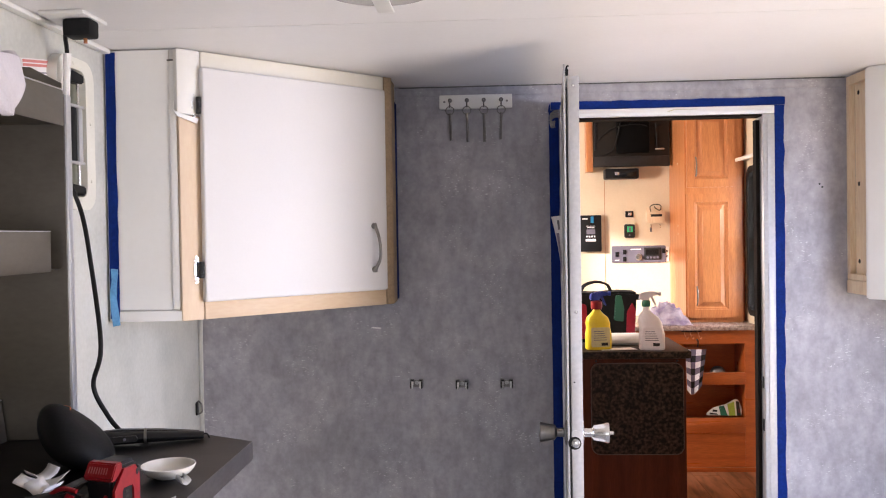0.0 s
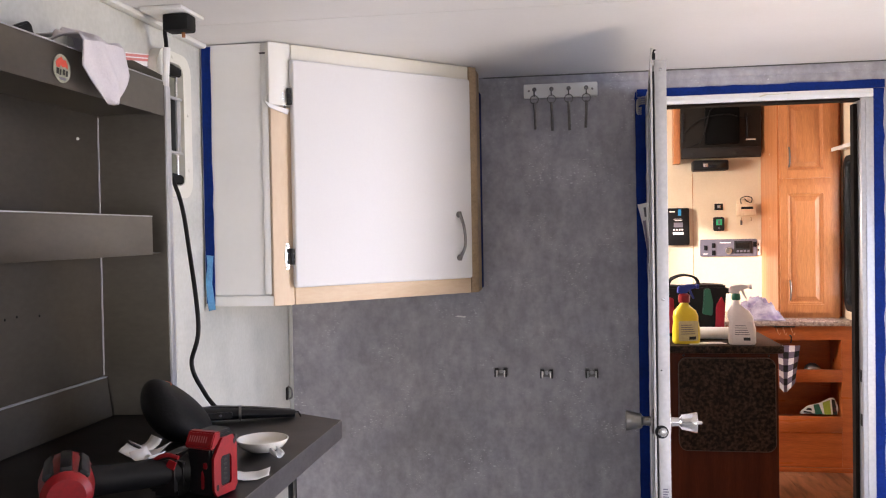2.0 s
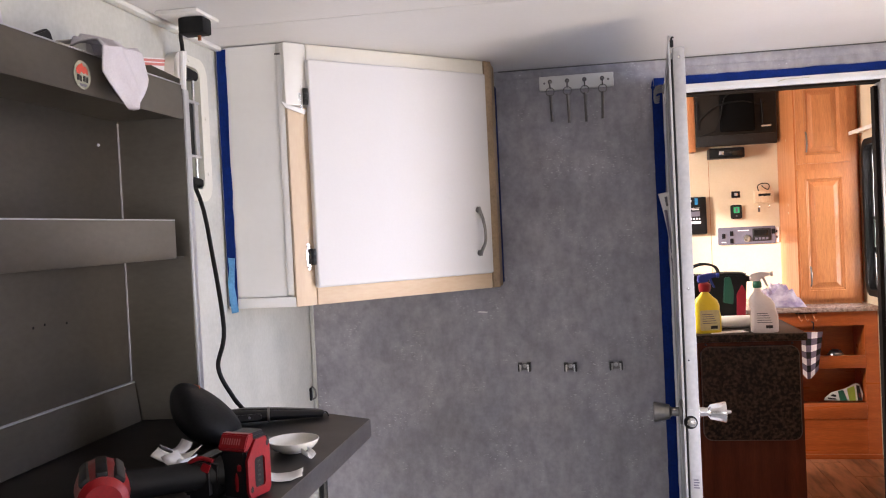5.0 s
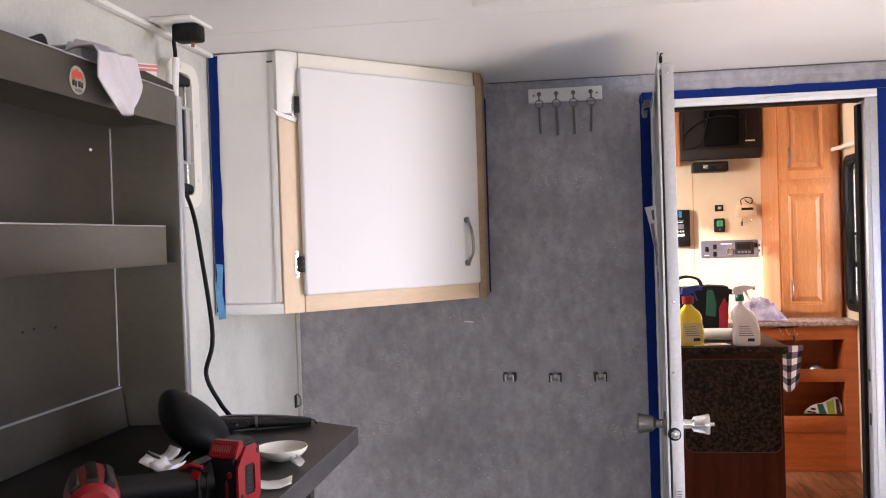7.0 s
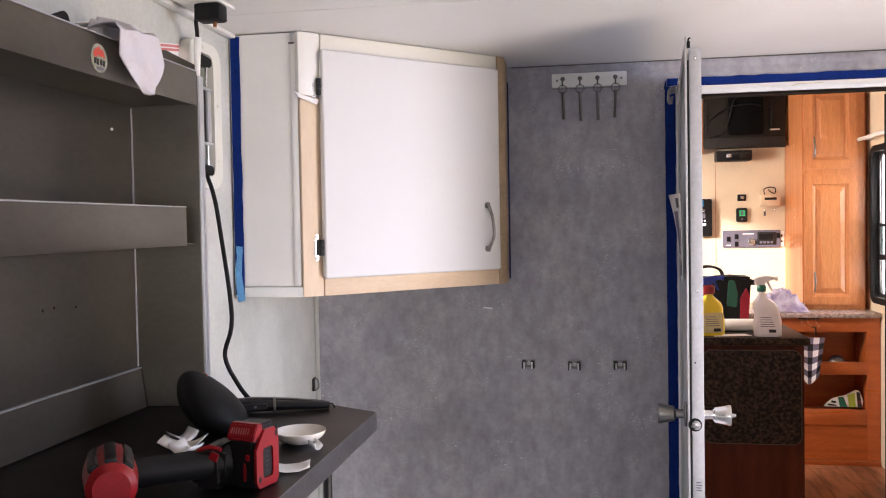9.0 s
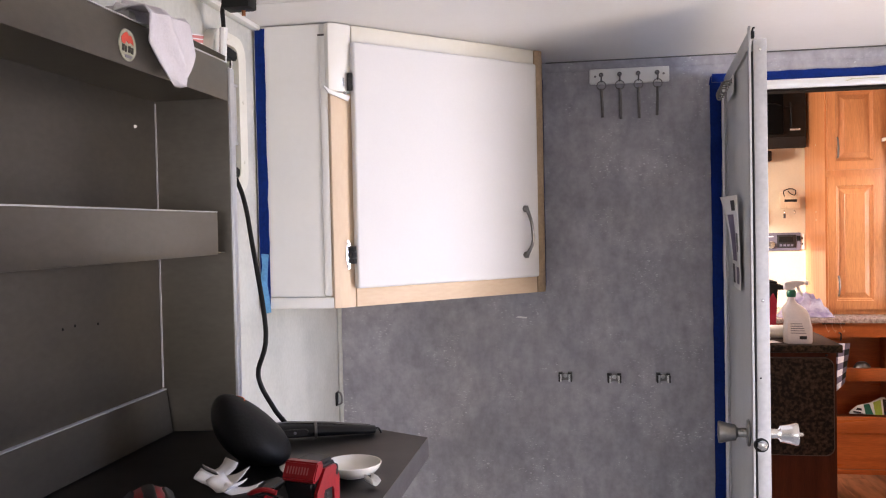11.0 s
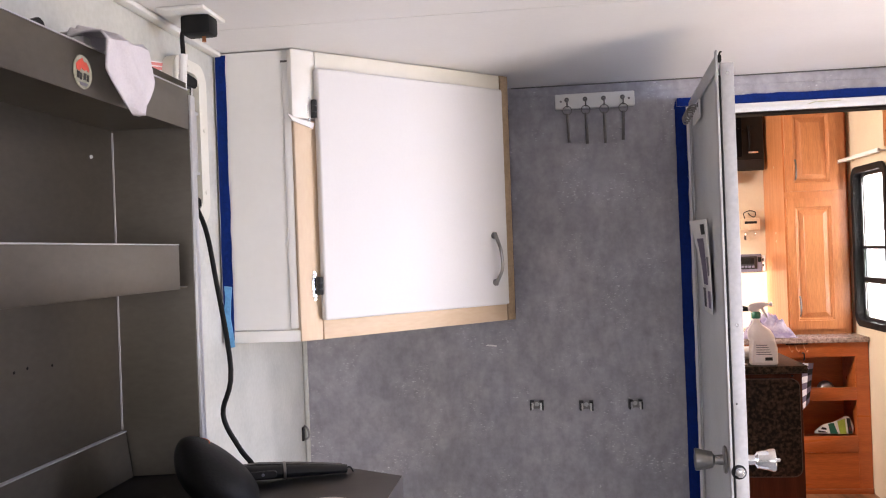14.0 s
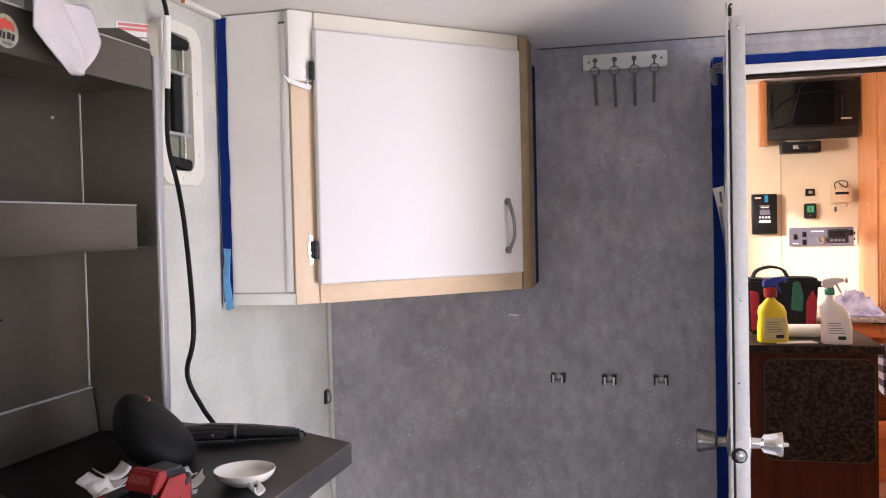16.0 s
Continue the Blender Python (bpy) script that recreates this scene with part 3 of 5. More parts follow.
def leaf():
    t = thing("open_door", 0.3125, YB - 0.028, 0.0, "open grey door leaf edged in white aluminium", "door", -4.1)
    w, h, k = 0.612, 1.826, 0.032
    part("panel", box(-k + 0.003, -0.003, -w + 0.022, 0, 0.02, h - 0.012), M_LEAF, t)
    part("edge_strip", box(-k + 0.006, 0.001, -w, -w + 0.021, 0.012, h - 0.004, 0.0015), M_ALUW, t, "white aluminium edge strip")
    part("gasket", box(-k + 0.002, -k + 0.0055, -w - 0.001, -w + 0.018, 0.012, h - 0.03), M_RUBBER, t, "black rubber gasket")
    rim = [(-w - 0.001, 0.012), (-w - 0.001, h + 0.014), (0, h + 0.014), (0, 0.012)]
    inn = [(-w + 0.030, 0.05), (-w + 0.030, h - 0.022), (-0.03, h - 0.022), (-0.03, 0.05)]
    part("rim", ring(rim, inn, -k - 0.003, -k + 0.0015, "yz"), M_ALUW, t, "white raised rim")
    part("top_tab", box(-k - 0.003, -k + 0.001, -w - 0.001, -w + 0.022, h + 0.0145, h + 0.024, 0.001), M_ALUW, t)
    part("top_latch", joined(box(-k + 0.0018, -k + 0.009, -w - 0.003, -w + 0.010, h - 0.002, h + 0.013, 0.002), tube([(-k + 0.004, -w - 0.002, h + 0.012), (-k + 0.006, -w - 0.004, h + 0.018), (-k + 0.009, -w + 0.004, h + 0.020)], 0.002, 6)), M_RUBBER, t, "small black top catch")
    for z in (0.45, 1.27, 1.80):
        part("rivet", moved(lathe([(0, 0.002), (0.003, 0.0015), (0.004, 0)], 10), pose(-0.012, -w, z, 90)), M_CHROME, t)
    part("screw_hole", moved(lathe([(0, 0.001), (0.002, 0)], 8), pose(-0.018, -w, 1.105, 90)), M_RUBBER, t)
    part("strike_plate", prism(round_rect(-0.026, -0.008, 0.935, 0.992, 0.008), -w - 0.0015, -w, 0, "xz"), M_ALUW, t)
    part("latch_bolt", moved(lathe([(0, 0.014), (0.007, 0.012), (0.0105, 0.006), (0.0115, 0.0)], 18), pose(-0.017, -w - 0.002, 0.962, 90)), M_CHROME, t, "bright latch bolt")
    part("bolt_recess", moved(lathe([(0, 0.0004), (0.0150, 0.0004), (0.0155, 0)], 20), pose(-0.019, -w - 0.0016, 0.962, 90)), M_RUBBER, t, "dark latch hole")
    prof = [(0, 0.0), (0.031, 0.0), (0.033, 0.003), (0.030, 0.007), (0.012, 0.009), (0.011, 0.030), (0.014, 0.033), (0.019, 0.036), (0.0225, 0.058), (0.0265, 0.075), (0.0255, 0.079), (0.010, 0.081), (0, 0.081)]
    prof = [(r * 0.93, h * 0.84) for r, h in prof]
    part("knob", moved(lathe(prof, 28), pose(-k - 0.003, -w + 0.065, 0.972, 0, -90)), M_NICKEL, t, "dark brushed door knob")
    part("knob", joined(moved(lathe(prof, 28), pose(-0.002, -w + 0.065, 0.972, 0, 90)), moved(lathe([(0, 0.012), (0.004, 0.010), (0.005, 0)], 10), pose(0.065, -w + 0.065, 0.972, 0, 90))), M_CHROME, t, "bright satin door knob with button")
    part("label_sticker", box(-0.020, -0.003, -w - 0.0012, -w - 0.0004, 0.806, 0.834), M_ALUW, t, "pale printed sticker")
    for q in range(4):
        part("label_bar", box(-0.018, -0.005 - 0.002 * (q % 2), -w - 0.0018, -w - 0.0013, 0.809 + 0.006 * q, 0.812 + 0.006 * q), M_GREYP, t)
    # hinges at the frame
    for z in (0.3, 1.0, 1.65):
        part("hinge", tube([(0.004, 0.010, z - 0.04), (0.004, 0.010, z + 0.04)], 0.006, 10, steps=1), M_ALU, t)
    return t


leaf()


def coil_rack():
    t = thing("hook_rack", 0.272, 2.462, 1.765, "small white rack with wire hooks on the door", "hook rack", -4.1)
    part("plate", prism(round_rect(-0.115, 0.050, -0.012, 0.036, 0.012), -0.0135, -0.0105, 0.001, "yz"), M_WHITE, t)
    for k in range(4):
        y = 0.030 - 0.040 * k
        part("hook", joined(moved(lathe([(0, 0.004), (0.005, 0.003), (0.007, 0)], 10), pose(-0.0135, y, 0.022, 0, -90)), tube([(-0.014, y, 0.022), (-0.030, y, 0.021), (-0.040, y + 0.001, 0.010), (-0.037, y + 0.002, -0.006), (-0.027, y + 0.002, -0.005)], 0.0022, 8)), M_NICKEL, t)
    return t


coil_rack()
pn = thing("paper_note", 0.2605, 2.34, 1.28, "curled printed paper taped to the door", "paper", -4.1)
def note_at(u, v, lift=0.0):
    return (-0.009 - 0.030 * u * u * (0.15 + 0.85 * v) - lift, -0.085 + 0.155 * v - 0.02 * (1 - u) * (1 - v), 0.225 * u - 0.004)


def note_patch(u0, u1, v0, v1, lift, n=4):
    bm = bmesh.new()
    g = [[bm.verts.new(note_at(u0 + (u1 - u0) * a / n, v0 + (v1 - v0) * b / n, lift)) for b in range(n + 1)] for a in range(n + 1)]
    for a in range(n):
        for b in range(n):
            bm.faces.new((g[a][b], g[a][b + 1], g[a + 1][b + 1], g[a + 1][b]))
    return bm


sheet = part("sheet", note_patch(0, 1, 0, 1, 0.0, 8), M_PAPER, pn)
sheet.modifiers.new("thick", "SOLIDIFY").thickness = 0.0006
M_PRINT = mat("purple_print", (0.16, 0.13, 0.20), 0.6)
for u0, u1, v0, v1, m in ((0.30, 0.80, 0.30, 0.75, M_PRINT), (0.06, 0.24, 0.10, 0.40, M_PRINT), (0.05, 0.26, 0.62, 0.90, M_CHAR), (0.84, 0.95, 0.15, 0.40, M_CHAR), (0.40, 0.60, 0.10, 0.26, M_GREYP)):
    part("print_patch", note_patch(u0, u1, v0, v1, 0.0012), m, pn)


# ---- kitchen units ----
def kitchen_base():
    t = thing("base_cabinet", 0.55, 5.25, 0.0, "red-brown wooden base cabinet with two open niches", "cabinet")
    W, n0, n1 = KX - 0.553, 0.64, 1.020
    part("left_body", box(0, n0, 0.0, 0.62, 0.03, 0.855), M_OAK_LOW, t)
    part("right_stile", box(n1, W, 0.0, 0.62, 0.03, 0.855), M_OAK_LOW, t)
    part("niche_back", box(n0, n1, 0.22, 0.62, 0.03, 0.855), M_OAK_LOW, t)
    part("top_rail", box(n0, n1, 0.0, 0.02, 0.775, 0.855), M_OAK_LOW, t)
    part("middle_rail", box(n0, n1, -0.003, 0.02, 0.528, 0.600, 0.002), M_OAK_LOW, t)
    part("lower_rail", box(n0, n1, -0.003, 0.02, 0.236, 0.326, 0.002), M_OAK_LOW, t)
    part("lower_panel", box(n0, n1, 0.004, 0.02, 0.03, 0.235), M_OAK_LOW, t)
    part("niche_shelf", box(n0, n1, 0.02, 0.22, 0.560, 0.570), M_OAK_LOW, t)
    part("niche_shelf", box(n0, n1, 0.02, 0.22, 0.285, 0.295), M_OAK_LOW, t)
    part("toe_moulding", box(0, W, -0.012, 0.0, 0.0, 0.03, 0.004), M_OAK_LOW, t)
    return t


kitchen_base()
ct = thing("countertop", 0.55, 5.22, 0.856, "speckled brown laminate countertop", "countertop")
part("top", box(0, KX - 0.553, 0.0, 0.655, 0.0, 0.030, 0.006), M_COUNTER, ct)


def raised_door(t, x0, x1, z0, z1, handle_z, hx):
    """A raised-panel cabinet door on the face y = 0."""
    d = part("door", ring([(x0, z0), (x1, z0), (x1, z1), (x0, z1)], [(x0 + 0.045, z0 + 0.050), (x1 - 0.045, z0 + 0.050), (x1 - 0.045, z1 - 0.050), (x0 + 0.045, z1 - 0.050)], -0.02, -0.001), M_OAK, t)
    bm = bmesh.new()
    levels = ((0.0452, -0.0195), (0.049, -0.0145), (0.055, -0.0130), (0.059, -0.007), (0.066, -0.006), (0.090, -0.016), (0.092, -0.018))
    loops = [[bm.verts.new((x, y, z)) for x, z in ((x0 + k, z0 + k + 0.005), (x1 - k, z0 + k + 0.005), (x1 - k, z1 - k - 0.005), (x0 + k, z1 - k - 0.005))] for k, y in levels]
    for A, B in zip(loops, loops[1:]):
        for i in range(4):
            bm.faces.new((A[i], A[(i + 1) % 4], B[(i + 1) % 4], B[i]))
    bm.faces.new(loops[-1])
    part("raised_panel", bm, M_OAK, d, smooth=False)
    part("handle", tube([(hx, -0.021, handle_z - 0.058), (hx, -0.034, handle_z - 0.04), (hx, -0.040, handle_z), (hx, -0.034, handle_z + 0.04), (hx, -0.021, handle_z + 0.058)], 0.0052, 8), M_NICKEL, d, "small metal pull")
    return d


def pantry():
    t = thing("tall_wall_cabinet", 1.262, 5.42, 0.887, "honey wooden tall cabinet with raised-panel doors", "cabinet")
    W, H = KX - 1.262 - 0.03, KZ - 0.887 - 0.005
    part("body", box(0, W - 0.004, 0.0, 0.457, 0, H), M_OAK, t)
    part("filler", box(W - 0.003, W + 0.026, 0.06, 0.457, 0, H), M_OAK_LOW, t, "darker filler strip")
    for z in (0.55, 0.60, 1.0):
        part("screw_cap", moved(lathe([(0, 0.002), (0.006, 0.001), (0.007, 0)], 8), pose(0, 0.2, z, 0, -90)), M_CREAM, t)
    raised_door(t, 0.010, 0.302, 0.030, 0.795, 0.166, 0.064)
    raised_door(t, 0.010, 0.302, 0.836, 1.335, 0.963, 0.064)
    return t


pantry()


def island():
    t = thing("kitchen_island", 0.30, 4.227, 0.0, "dark brown kitchen island with granite-look panel", "kitchen island")
    part("body", box(0, 0.695, 0.012, 0.55, 0, 0.837), M_ISLAND, t)
    part("top", box(-0.02, 0.720, -0.006, 0.57, 0.838, 0.874, 0.005), M_GRANITE, t)
    for x in (0.262, 0.653):
        part("bolt", moved(lathe([(0, 0.005), (0.004, 0.004), (0.006, 0)], 10), pose(x, 0.0115, 0.826, 90)), M_BLACK, t)
    p = part("drop_leaf", prism(round_rect(0.235, 0.680, 0.372, 0.818, 0.04), -0.012, 0.010, 0.003, "xz"), M_GRANITE, t, "dark granite-look leaf with rounded corners")
    # paler ring paints the highlight along the leaf's rounded edge
    part("edge_highlight", ring(round_rect(0.235, 0.680, 0.372, 0.818, 0.04), round_rect(0.2385, 0.6765, 0.3755, 0.8145, 0.038), -0.0136, -0.0125), mat("brown_edge_highlight", (0.075, 0.042, 0.026), 0.4), t, "thin paler ring for the edge highlight")
    return t


island()


# ---- kitchen window and wall fittings ----
def side_window():
    t = tagged(new("window_1"), "black-framed sliding window with rounded corners", "window", "", "structure")
    t.matrix_basis = pose(KX, 0, 0)
    o, i = round_rect(KW0 - 0.03, KW1 + 0.03, KWZ0 - 0.03, KWZ1 + 0.03, 0.075), round_rect(KW0 + 0.006, KW1 - 0.006, KWZ0 + 0.006, KWZ1 - 0.006, 0.055)
    part("window_frame", ring(o, i, -0.016, -0.001, "yz"), M_RUBBER, t, "black rounded frame")
    part("reveal", ring(round_rect(KW0 + 0.001, KW1 - 0.001, KWZ0 + 0.001, KWZ1 - 0.001, 0.06), i, -0.0005, 0.048, "yz"), M_RUBBER, t)
    part("sash", ring(round_rect(KW0 + 0.007, KW1 - 0.007, KWZ0 + 0.007, KWZ1 - 0.007, 0.05), round_rect(KW0 + 0.024, KW1 - 0.024, KWZ0 + 0.024, KWZ1 - 0.024, 0.04), 0.024, 0.040, "yz"), M_CHAR, t)
    for z, k in ((1.200, 0.016), (1.385, 0.009)):
        part("rail", box(0.020, 0.044, KW0 + 0.010, KW1 - 0.010, z - k, z + k, 0.003), M_BLACK, t)
    g = bpy.data.materials.new("clear_glass")
    g.use_nodes = True
    b = g.node_tree.nodes["Principled BSDF"]
    b.inputs["Transmission Weight"].default_value, b.inputs["Roughness"].default_value, b.inputs["IOR"].default_value = 1.0, 0.02, 1.45
    b.inputs["Base Color"].default_value = (0.92, 0.96, 0.94, 1)
    tint = g.copy()
    tint.name = "grey_green_glass"
    tint.node_tree.nodes["Principled BSDF"].inputs["Base Color"].default_value = (0.30, 0.37, 0.35, 1)
    for z0, z1, m in ((KWZ0 + 0.025, 1.183, g), (1.217, 1.375, tint), (1.395, KWZ1 - 0.025, g)):
        part("pane", box(0.030, 0.034, KW0 + 0.025, KW1 - 0.025, z0, z1), m, t).visible_shadow = False
    return t


side_window()
sky_card = tagged(part("backdrop", box(5.0, 5.02, -2.0, 48.0, -0.7, 14.0), glow("bright_outdoors", (0.95, 0.97, 1.0), 0.8)), "bright hazy daylight outside the window", "backdrop", "", "structure")
rail = thing("curtain_rod", KX - 0.002, 5.10, 1.887, "slim white valance rod over the window", "curtain rod")
part("rod", box(-0.078, -0.064, -0.300, 0.312, -0.011, 0.010, 0.003), M_WHITE, rail)
for y in (-0.27, 0.28):
    part("bracket", box(-0.0645, 0.001, y - 0.010, y + 0.010, -0.005, 0.005, 0.002), M_WHITE, rail)


def side_door():
    t = tagged(new("door_2"), "wood-cased side door with a dark seal strip", "door", "", "structure")
    t.matrix_basis = pose(KX, 0, 0)
    part("casing", box(-0.013, -0.001, 4.796, 4.836, 0, 1.905, 0.002), M_OAK, t)
    part("seal", box(-0.011, -0.001, 4.748, 4.7955, 0, 1.908, 0.003), M_CHAR, t, "dark rubber seal strip")
    part("panel", box(-0.009, -0.001, 4.16, 4.7475, 0, 1.90, 0.002), M_OAK, t, "honey wood door panel")
    part("header", box(-0.014, -0.001, 4.14, 4.895, 1.912, KZ - 0.003, 0.002), M_OAK_H, t)
    part("screw_cap", moved(lathe([(0, 0.002), (0.006, 0.001), (0.007, 0)], 8), pose(-0.014, 4.86, 1.99, 0, -90)), M_COPPER_CAP, t)
    return t


M_COPPER_CAP = mat("wood_screw_cap", (0.40, 0.13, 0.04), 0.4)
side_door()


def tv():
    t = thing("television", 0.98, 5.76, 1.885, "black television on a wall arm, its back with cables", "television")
    part("shell", box(-0.238, 0.262, -0.012, 0.012, 0.0, 0.34, 0.008), mat("dark_shell_plastic", (0.017, 0.014, 0.011), 0.5, 0, 0.1, 20, 200, 0.06, spec=0.2), t)
    part("lower_strip", box(-0.236, 0.258, -0.020, -0.0125, 0.004, 0.068, 0.004), M_CHAR, t)
    for x in (-0.16, 0.10):
        part("screw", moved(lathe([(0, 0.003), (0.006, 0.002), (0.008, 0)], 10), pose(x, -0.020, 0.032, 90)), M_CHAR, t)
    part("mount_box", box(-0.090, 0.125, -0.052, -0.0125, 0.084, 0.335, 0.014), mat("matt_black_block", (0.003, 0.003, 0.003), 0.7, 0, 0.05, 20, 150, 0.02, spec=0.08), t)
    part("arm", box(-0.01, 0.04, 0.0125, 0.118, 0.16, 0.22), M_BLACK, t)
    part("side_bar", box(-0.232, -0.215, -0.022, -0.0125, 0.11, 0.29, 0.003), M_BLACK, t)
    part("cable", tube([(-0.22, -0.02, 0.16), (-0.14, -0.03, 0.235), (-0.05, -0.066, 0.265), (0.06, -0.066, 0.27), (0.15, -0.03, 0.25), (0.2, -0.02, 0.27)], 0.004, 8), M_RUBBER, t)
    part("cable", tube([(-0.21, -0.02, 0.07), (-0.12, -0.025, 0.10), (-0.09, -0.063, 0.18), (-0.06, -0.066, 0.30), (0.0, -0.066, 0.33)], 0.004, 8), M_RUBBER, t)
    part("cable", tube([(0.17, -0.018, 0.28), (0.175, -0.022, 0.19), (0.175, -0.018, 0.13)], 0.007, 8), M_RUBBER, t)
    part("connector", box(0.165, 0.225, -0.020, -0.0125, 0.108, 0.118), M_CHROME, t)
    return t


tv()
dv = thing("disc_player", 0.932, KY - 0.02, 1.808, "black slim disc player under the television", "player")
part("case", box(-0.11, 0.11, -0.10, 0.019, 0.0, 0.066, 0.008), M_BLACK, dv)
part("front", box(-0.055, 0.095, -0.104, -0.1005, 0.014, 0.052, 0.002), M_SCREEN, dv)
part("button", box(-0.05, -0.02, -0.107, -0.1042, 0.022, 0.044, 0.002), M_CHROME, dv)
wp = thing("wood_end_panel", 0.722, KY - 0.002, 1.858, "narrow honey wood end panel beside the television", "panel")
part("board", box(-0.020, 0.020, -0.10, 0.0, 0.0, KZ - 1.858 - 0.004, 0.002), M_OAK, wp)

sc = thing("charge_controller", 0.7285, KY - 0.001, 1.325, "black wall-mounted solar charge controller", "controller")
part("case", box(-0.073, 0.073, -0.045, 0, 0.0, 0.245, 0.008), M_BLACK, sc)
part("blue_badge", box(0.0, 0.020, -0.0465, -0.0455, 0.195, 0.237), mat("blue_badge", (0.02, 0.25, 0.55), 0.4), sc, "blue badge")
part("name_bar", box(-0.055, -0.02, -0.0465, -0.0455, 0.217, 0.226), M_PAPER, sc)
part("display", box(-0.028, 0.030, -0.0465, -0.0455, 0.118, 0.150), M_GREYP, sc, "grey display")
for x in (-0.026, -0.009, 0.009, 0.026):
    part("button", box(x - 0.005, x + 0.005, -0.0475, -0.0455, 0.097, 0.108), M_PAPER, sc)
part("lower_label", box(-0.034, 0.034, -0.0465, -0.0455, 0.070, 0.086), M_PAPER, sc)
part("text_bar", box(-0.022, 0.024, -0.0465, -0.0455, 0.160, 0.166), M_PAPER, sc)
part("text_bar", box(-0.030, 0.030, -0.0465, -0.0455, 0.171, 0.174), M_PAPER, sc)

sw = thing("wall_switch", 0.994, KY - 0.001, 1.552, "small black wall switch", "switch")
part("plate", box(-0.027, 0.027, -0.008, 0, 0, 0.043, 0.003), M_BLACK, sw)
part("rocker", box(-0.010, 0.014, -0.012, -0.0085, 0.012, 0.032, 0.002), M_CHROME, sw)
gd = thing("green_gauge", 0.992, KY - 0.001, 1.415, "small dark gauge with a green lit display", "gauge")
part("case", prism(round_rect(-0.035, 0.035, 0, 0.091, 0.01), -0.02, 0, 0.002, "xz"), M_CHAR, gd)
part("display", box(-0.017, 0.019, -0.0225, -0.0205, 0.038, 0.076), glow("green_display", (0.02, 0.42, 0.16), 0.25), gd, "green lit display")
part("digit_bar", box(-0.006, 0.008, -0.024, -0.0228, 0.044, 0.070), M_GREYP, gd)
part("button", moved(lathe([(0, 0.004), (0.005, 0.003), (0.006, 0)], 12), pose(0, -0.020, 0.018, 90)), M_GREYP, gd)

rp = thing("control_panel", 1.052, KY - 0.001, 1.247, "grey wall control panel with radio and dial", "control panel")
part("plate", prism(round_rect(-0.18, 0.18, 0, 0.113, 0.008), -0.012, 0, 0.002, "xz"), M_GREYP, rp)
part("radio", box(0.035, 0.150, -0.018, -0.0125, 0.018, 0.100, 0.003), M_CHAR, rp, "dark radio face")
part("radio_display", box(0.045, 0.13, -0.0195, -0.0185, 0.052, 0.088), M_SCREEN, rp)
for k in range(4):
    part("button", box(0.050 + 0.022 * k, 0.066 + 0.022 * k, -0.0205, -0.0185, 0.026, 0.040, 0.001), M_GREYP, rp)
part("dial", moved(lathe([(0, 0.014), (0.020, 0.013), (0.023, 0.010), (0.026, 0.0)], 24), pose(0.0, -0.012, 0.038, 90)), M_CHROME, rp, "bright round dial")
for x, z in ((-0.145, 0.055), (-0.095, 0.07), (-0.095, 0.022), (0.166, 0.075)):
    part("rocker", box(x - 0.011, x + 0.011, -0.017, -0.0125, z - 0.014, z + 0.018, 0.002), M_BLACK, rp)
part("caption_bar", box(-0.055, 0.015, -0.0130, -0.0122, 0.086, 0.093), M_PAPER, rp)
part("caption_bar", box(-0.16, -0.13, -0.0130, -0.0122, 0.014, 0.020), M_PAPER, rp)

kb = thing("wooden_key_box", 1.163, KY - 0.001, 1.512, "small pale wooden letter box with glasses", "wall box")
part("back", box(-0.055, 0.055, -0.006, 0, 0.0, 0.105, 0.002), M_PINE, kb)
part("pocket", box(-0.058, 0.058, -0.045, -0.0065, 0.0, 0.075, 0.003), M_PINE, kb)
part("slot", box(-0.035, 0.04, -0.0465, -0.0455, 0.042, 0.058), M_BLACK, kb)
part("wire_loop", tube([(-0.03, -0.03, 0.076), (-0.035, -0.03, 0.11), (0.0, -0.03, 0.125), (0.035, -0.03, 0.115), (0.03, -0.03, 0.085), (0.005, -0.03, 0.095), (-0.01, -0.03, 0.112)], 0.003, 8), M_RUBBER, kb)
for x in (-0.03, 0.03):
    part("key_hook", tube([(x, -0.006, -0.012), (x, -0.03, -0.014), (x, -0.032, -0.03), (x, -0.022, -0.032)], 0.003, 6), M_CHROME, kb)
part("key", box(-0.038, -0.024, -0.030, -0.026, -0.06, -0.030, 0.002), M_NICKEL, kb)
ol = thing("switch_plate", 1.238, KY - 0.001, 1.252, "small white plate with dark switches", "switch plate")
part("plate", prism(round_rect(-0.022, 0.016, 0, 0.10, 0.004), -0.006, 0, 0.001, "xz"), M_WHITE, ol)
for z in (0.028, 0.064):
    for x in (-0.013, 0.002):
        part("switch", box(x - 0.004, x + 0.004, -0.009, -0.0062, z, z + 0.014), M_BLACK, ol)
tagged(part("trim_seam", box(0.828, 0.831, KY - 0.0016, KY - 0.0004, 0.886, 1.80), M_OAK), "thin seam in the papered wall", "trim", "", "structure")
for x, z in ((1.055, 1.592), (1.063, 1.583), (1.07, 1.888)):
    nh = thing("nail_hole", x, YB - 0.0005, z, "tiny dark nail hole in the wallboard", "nail hole")
    part("hole", moved(lathe([(0, 0.0008), (0.0025, 0.0004), (0.003, 0)], 8), pose(0, 0, 0, 90)), M_RUBBER, nh)


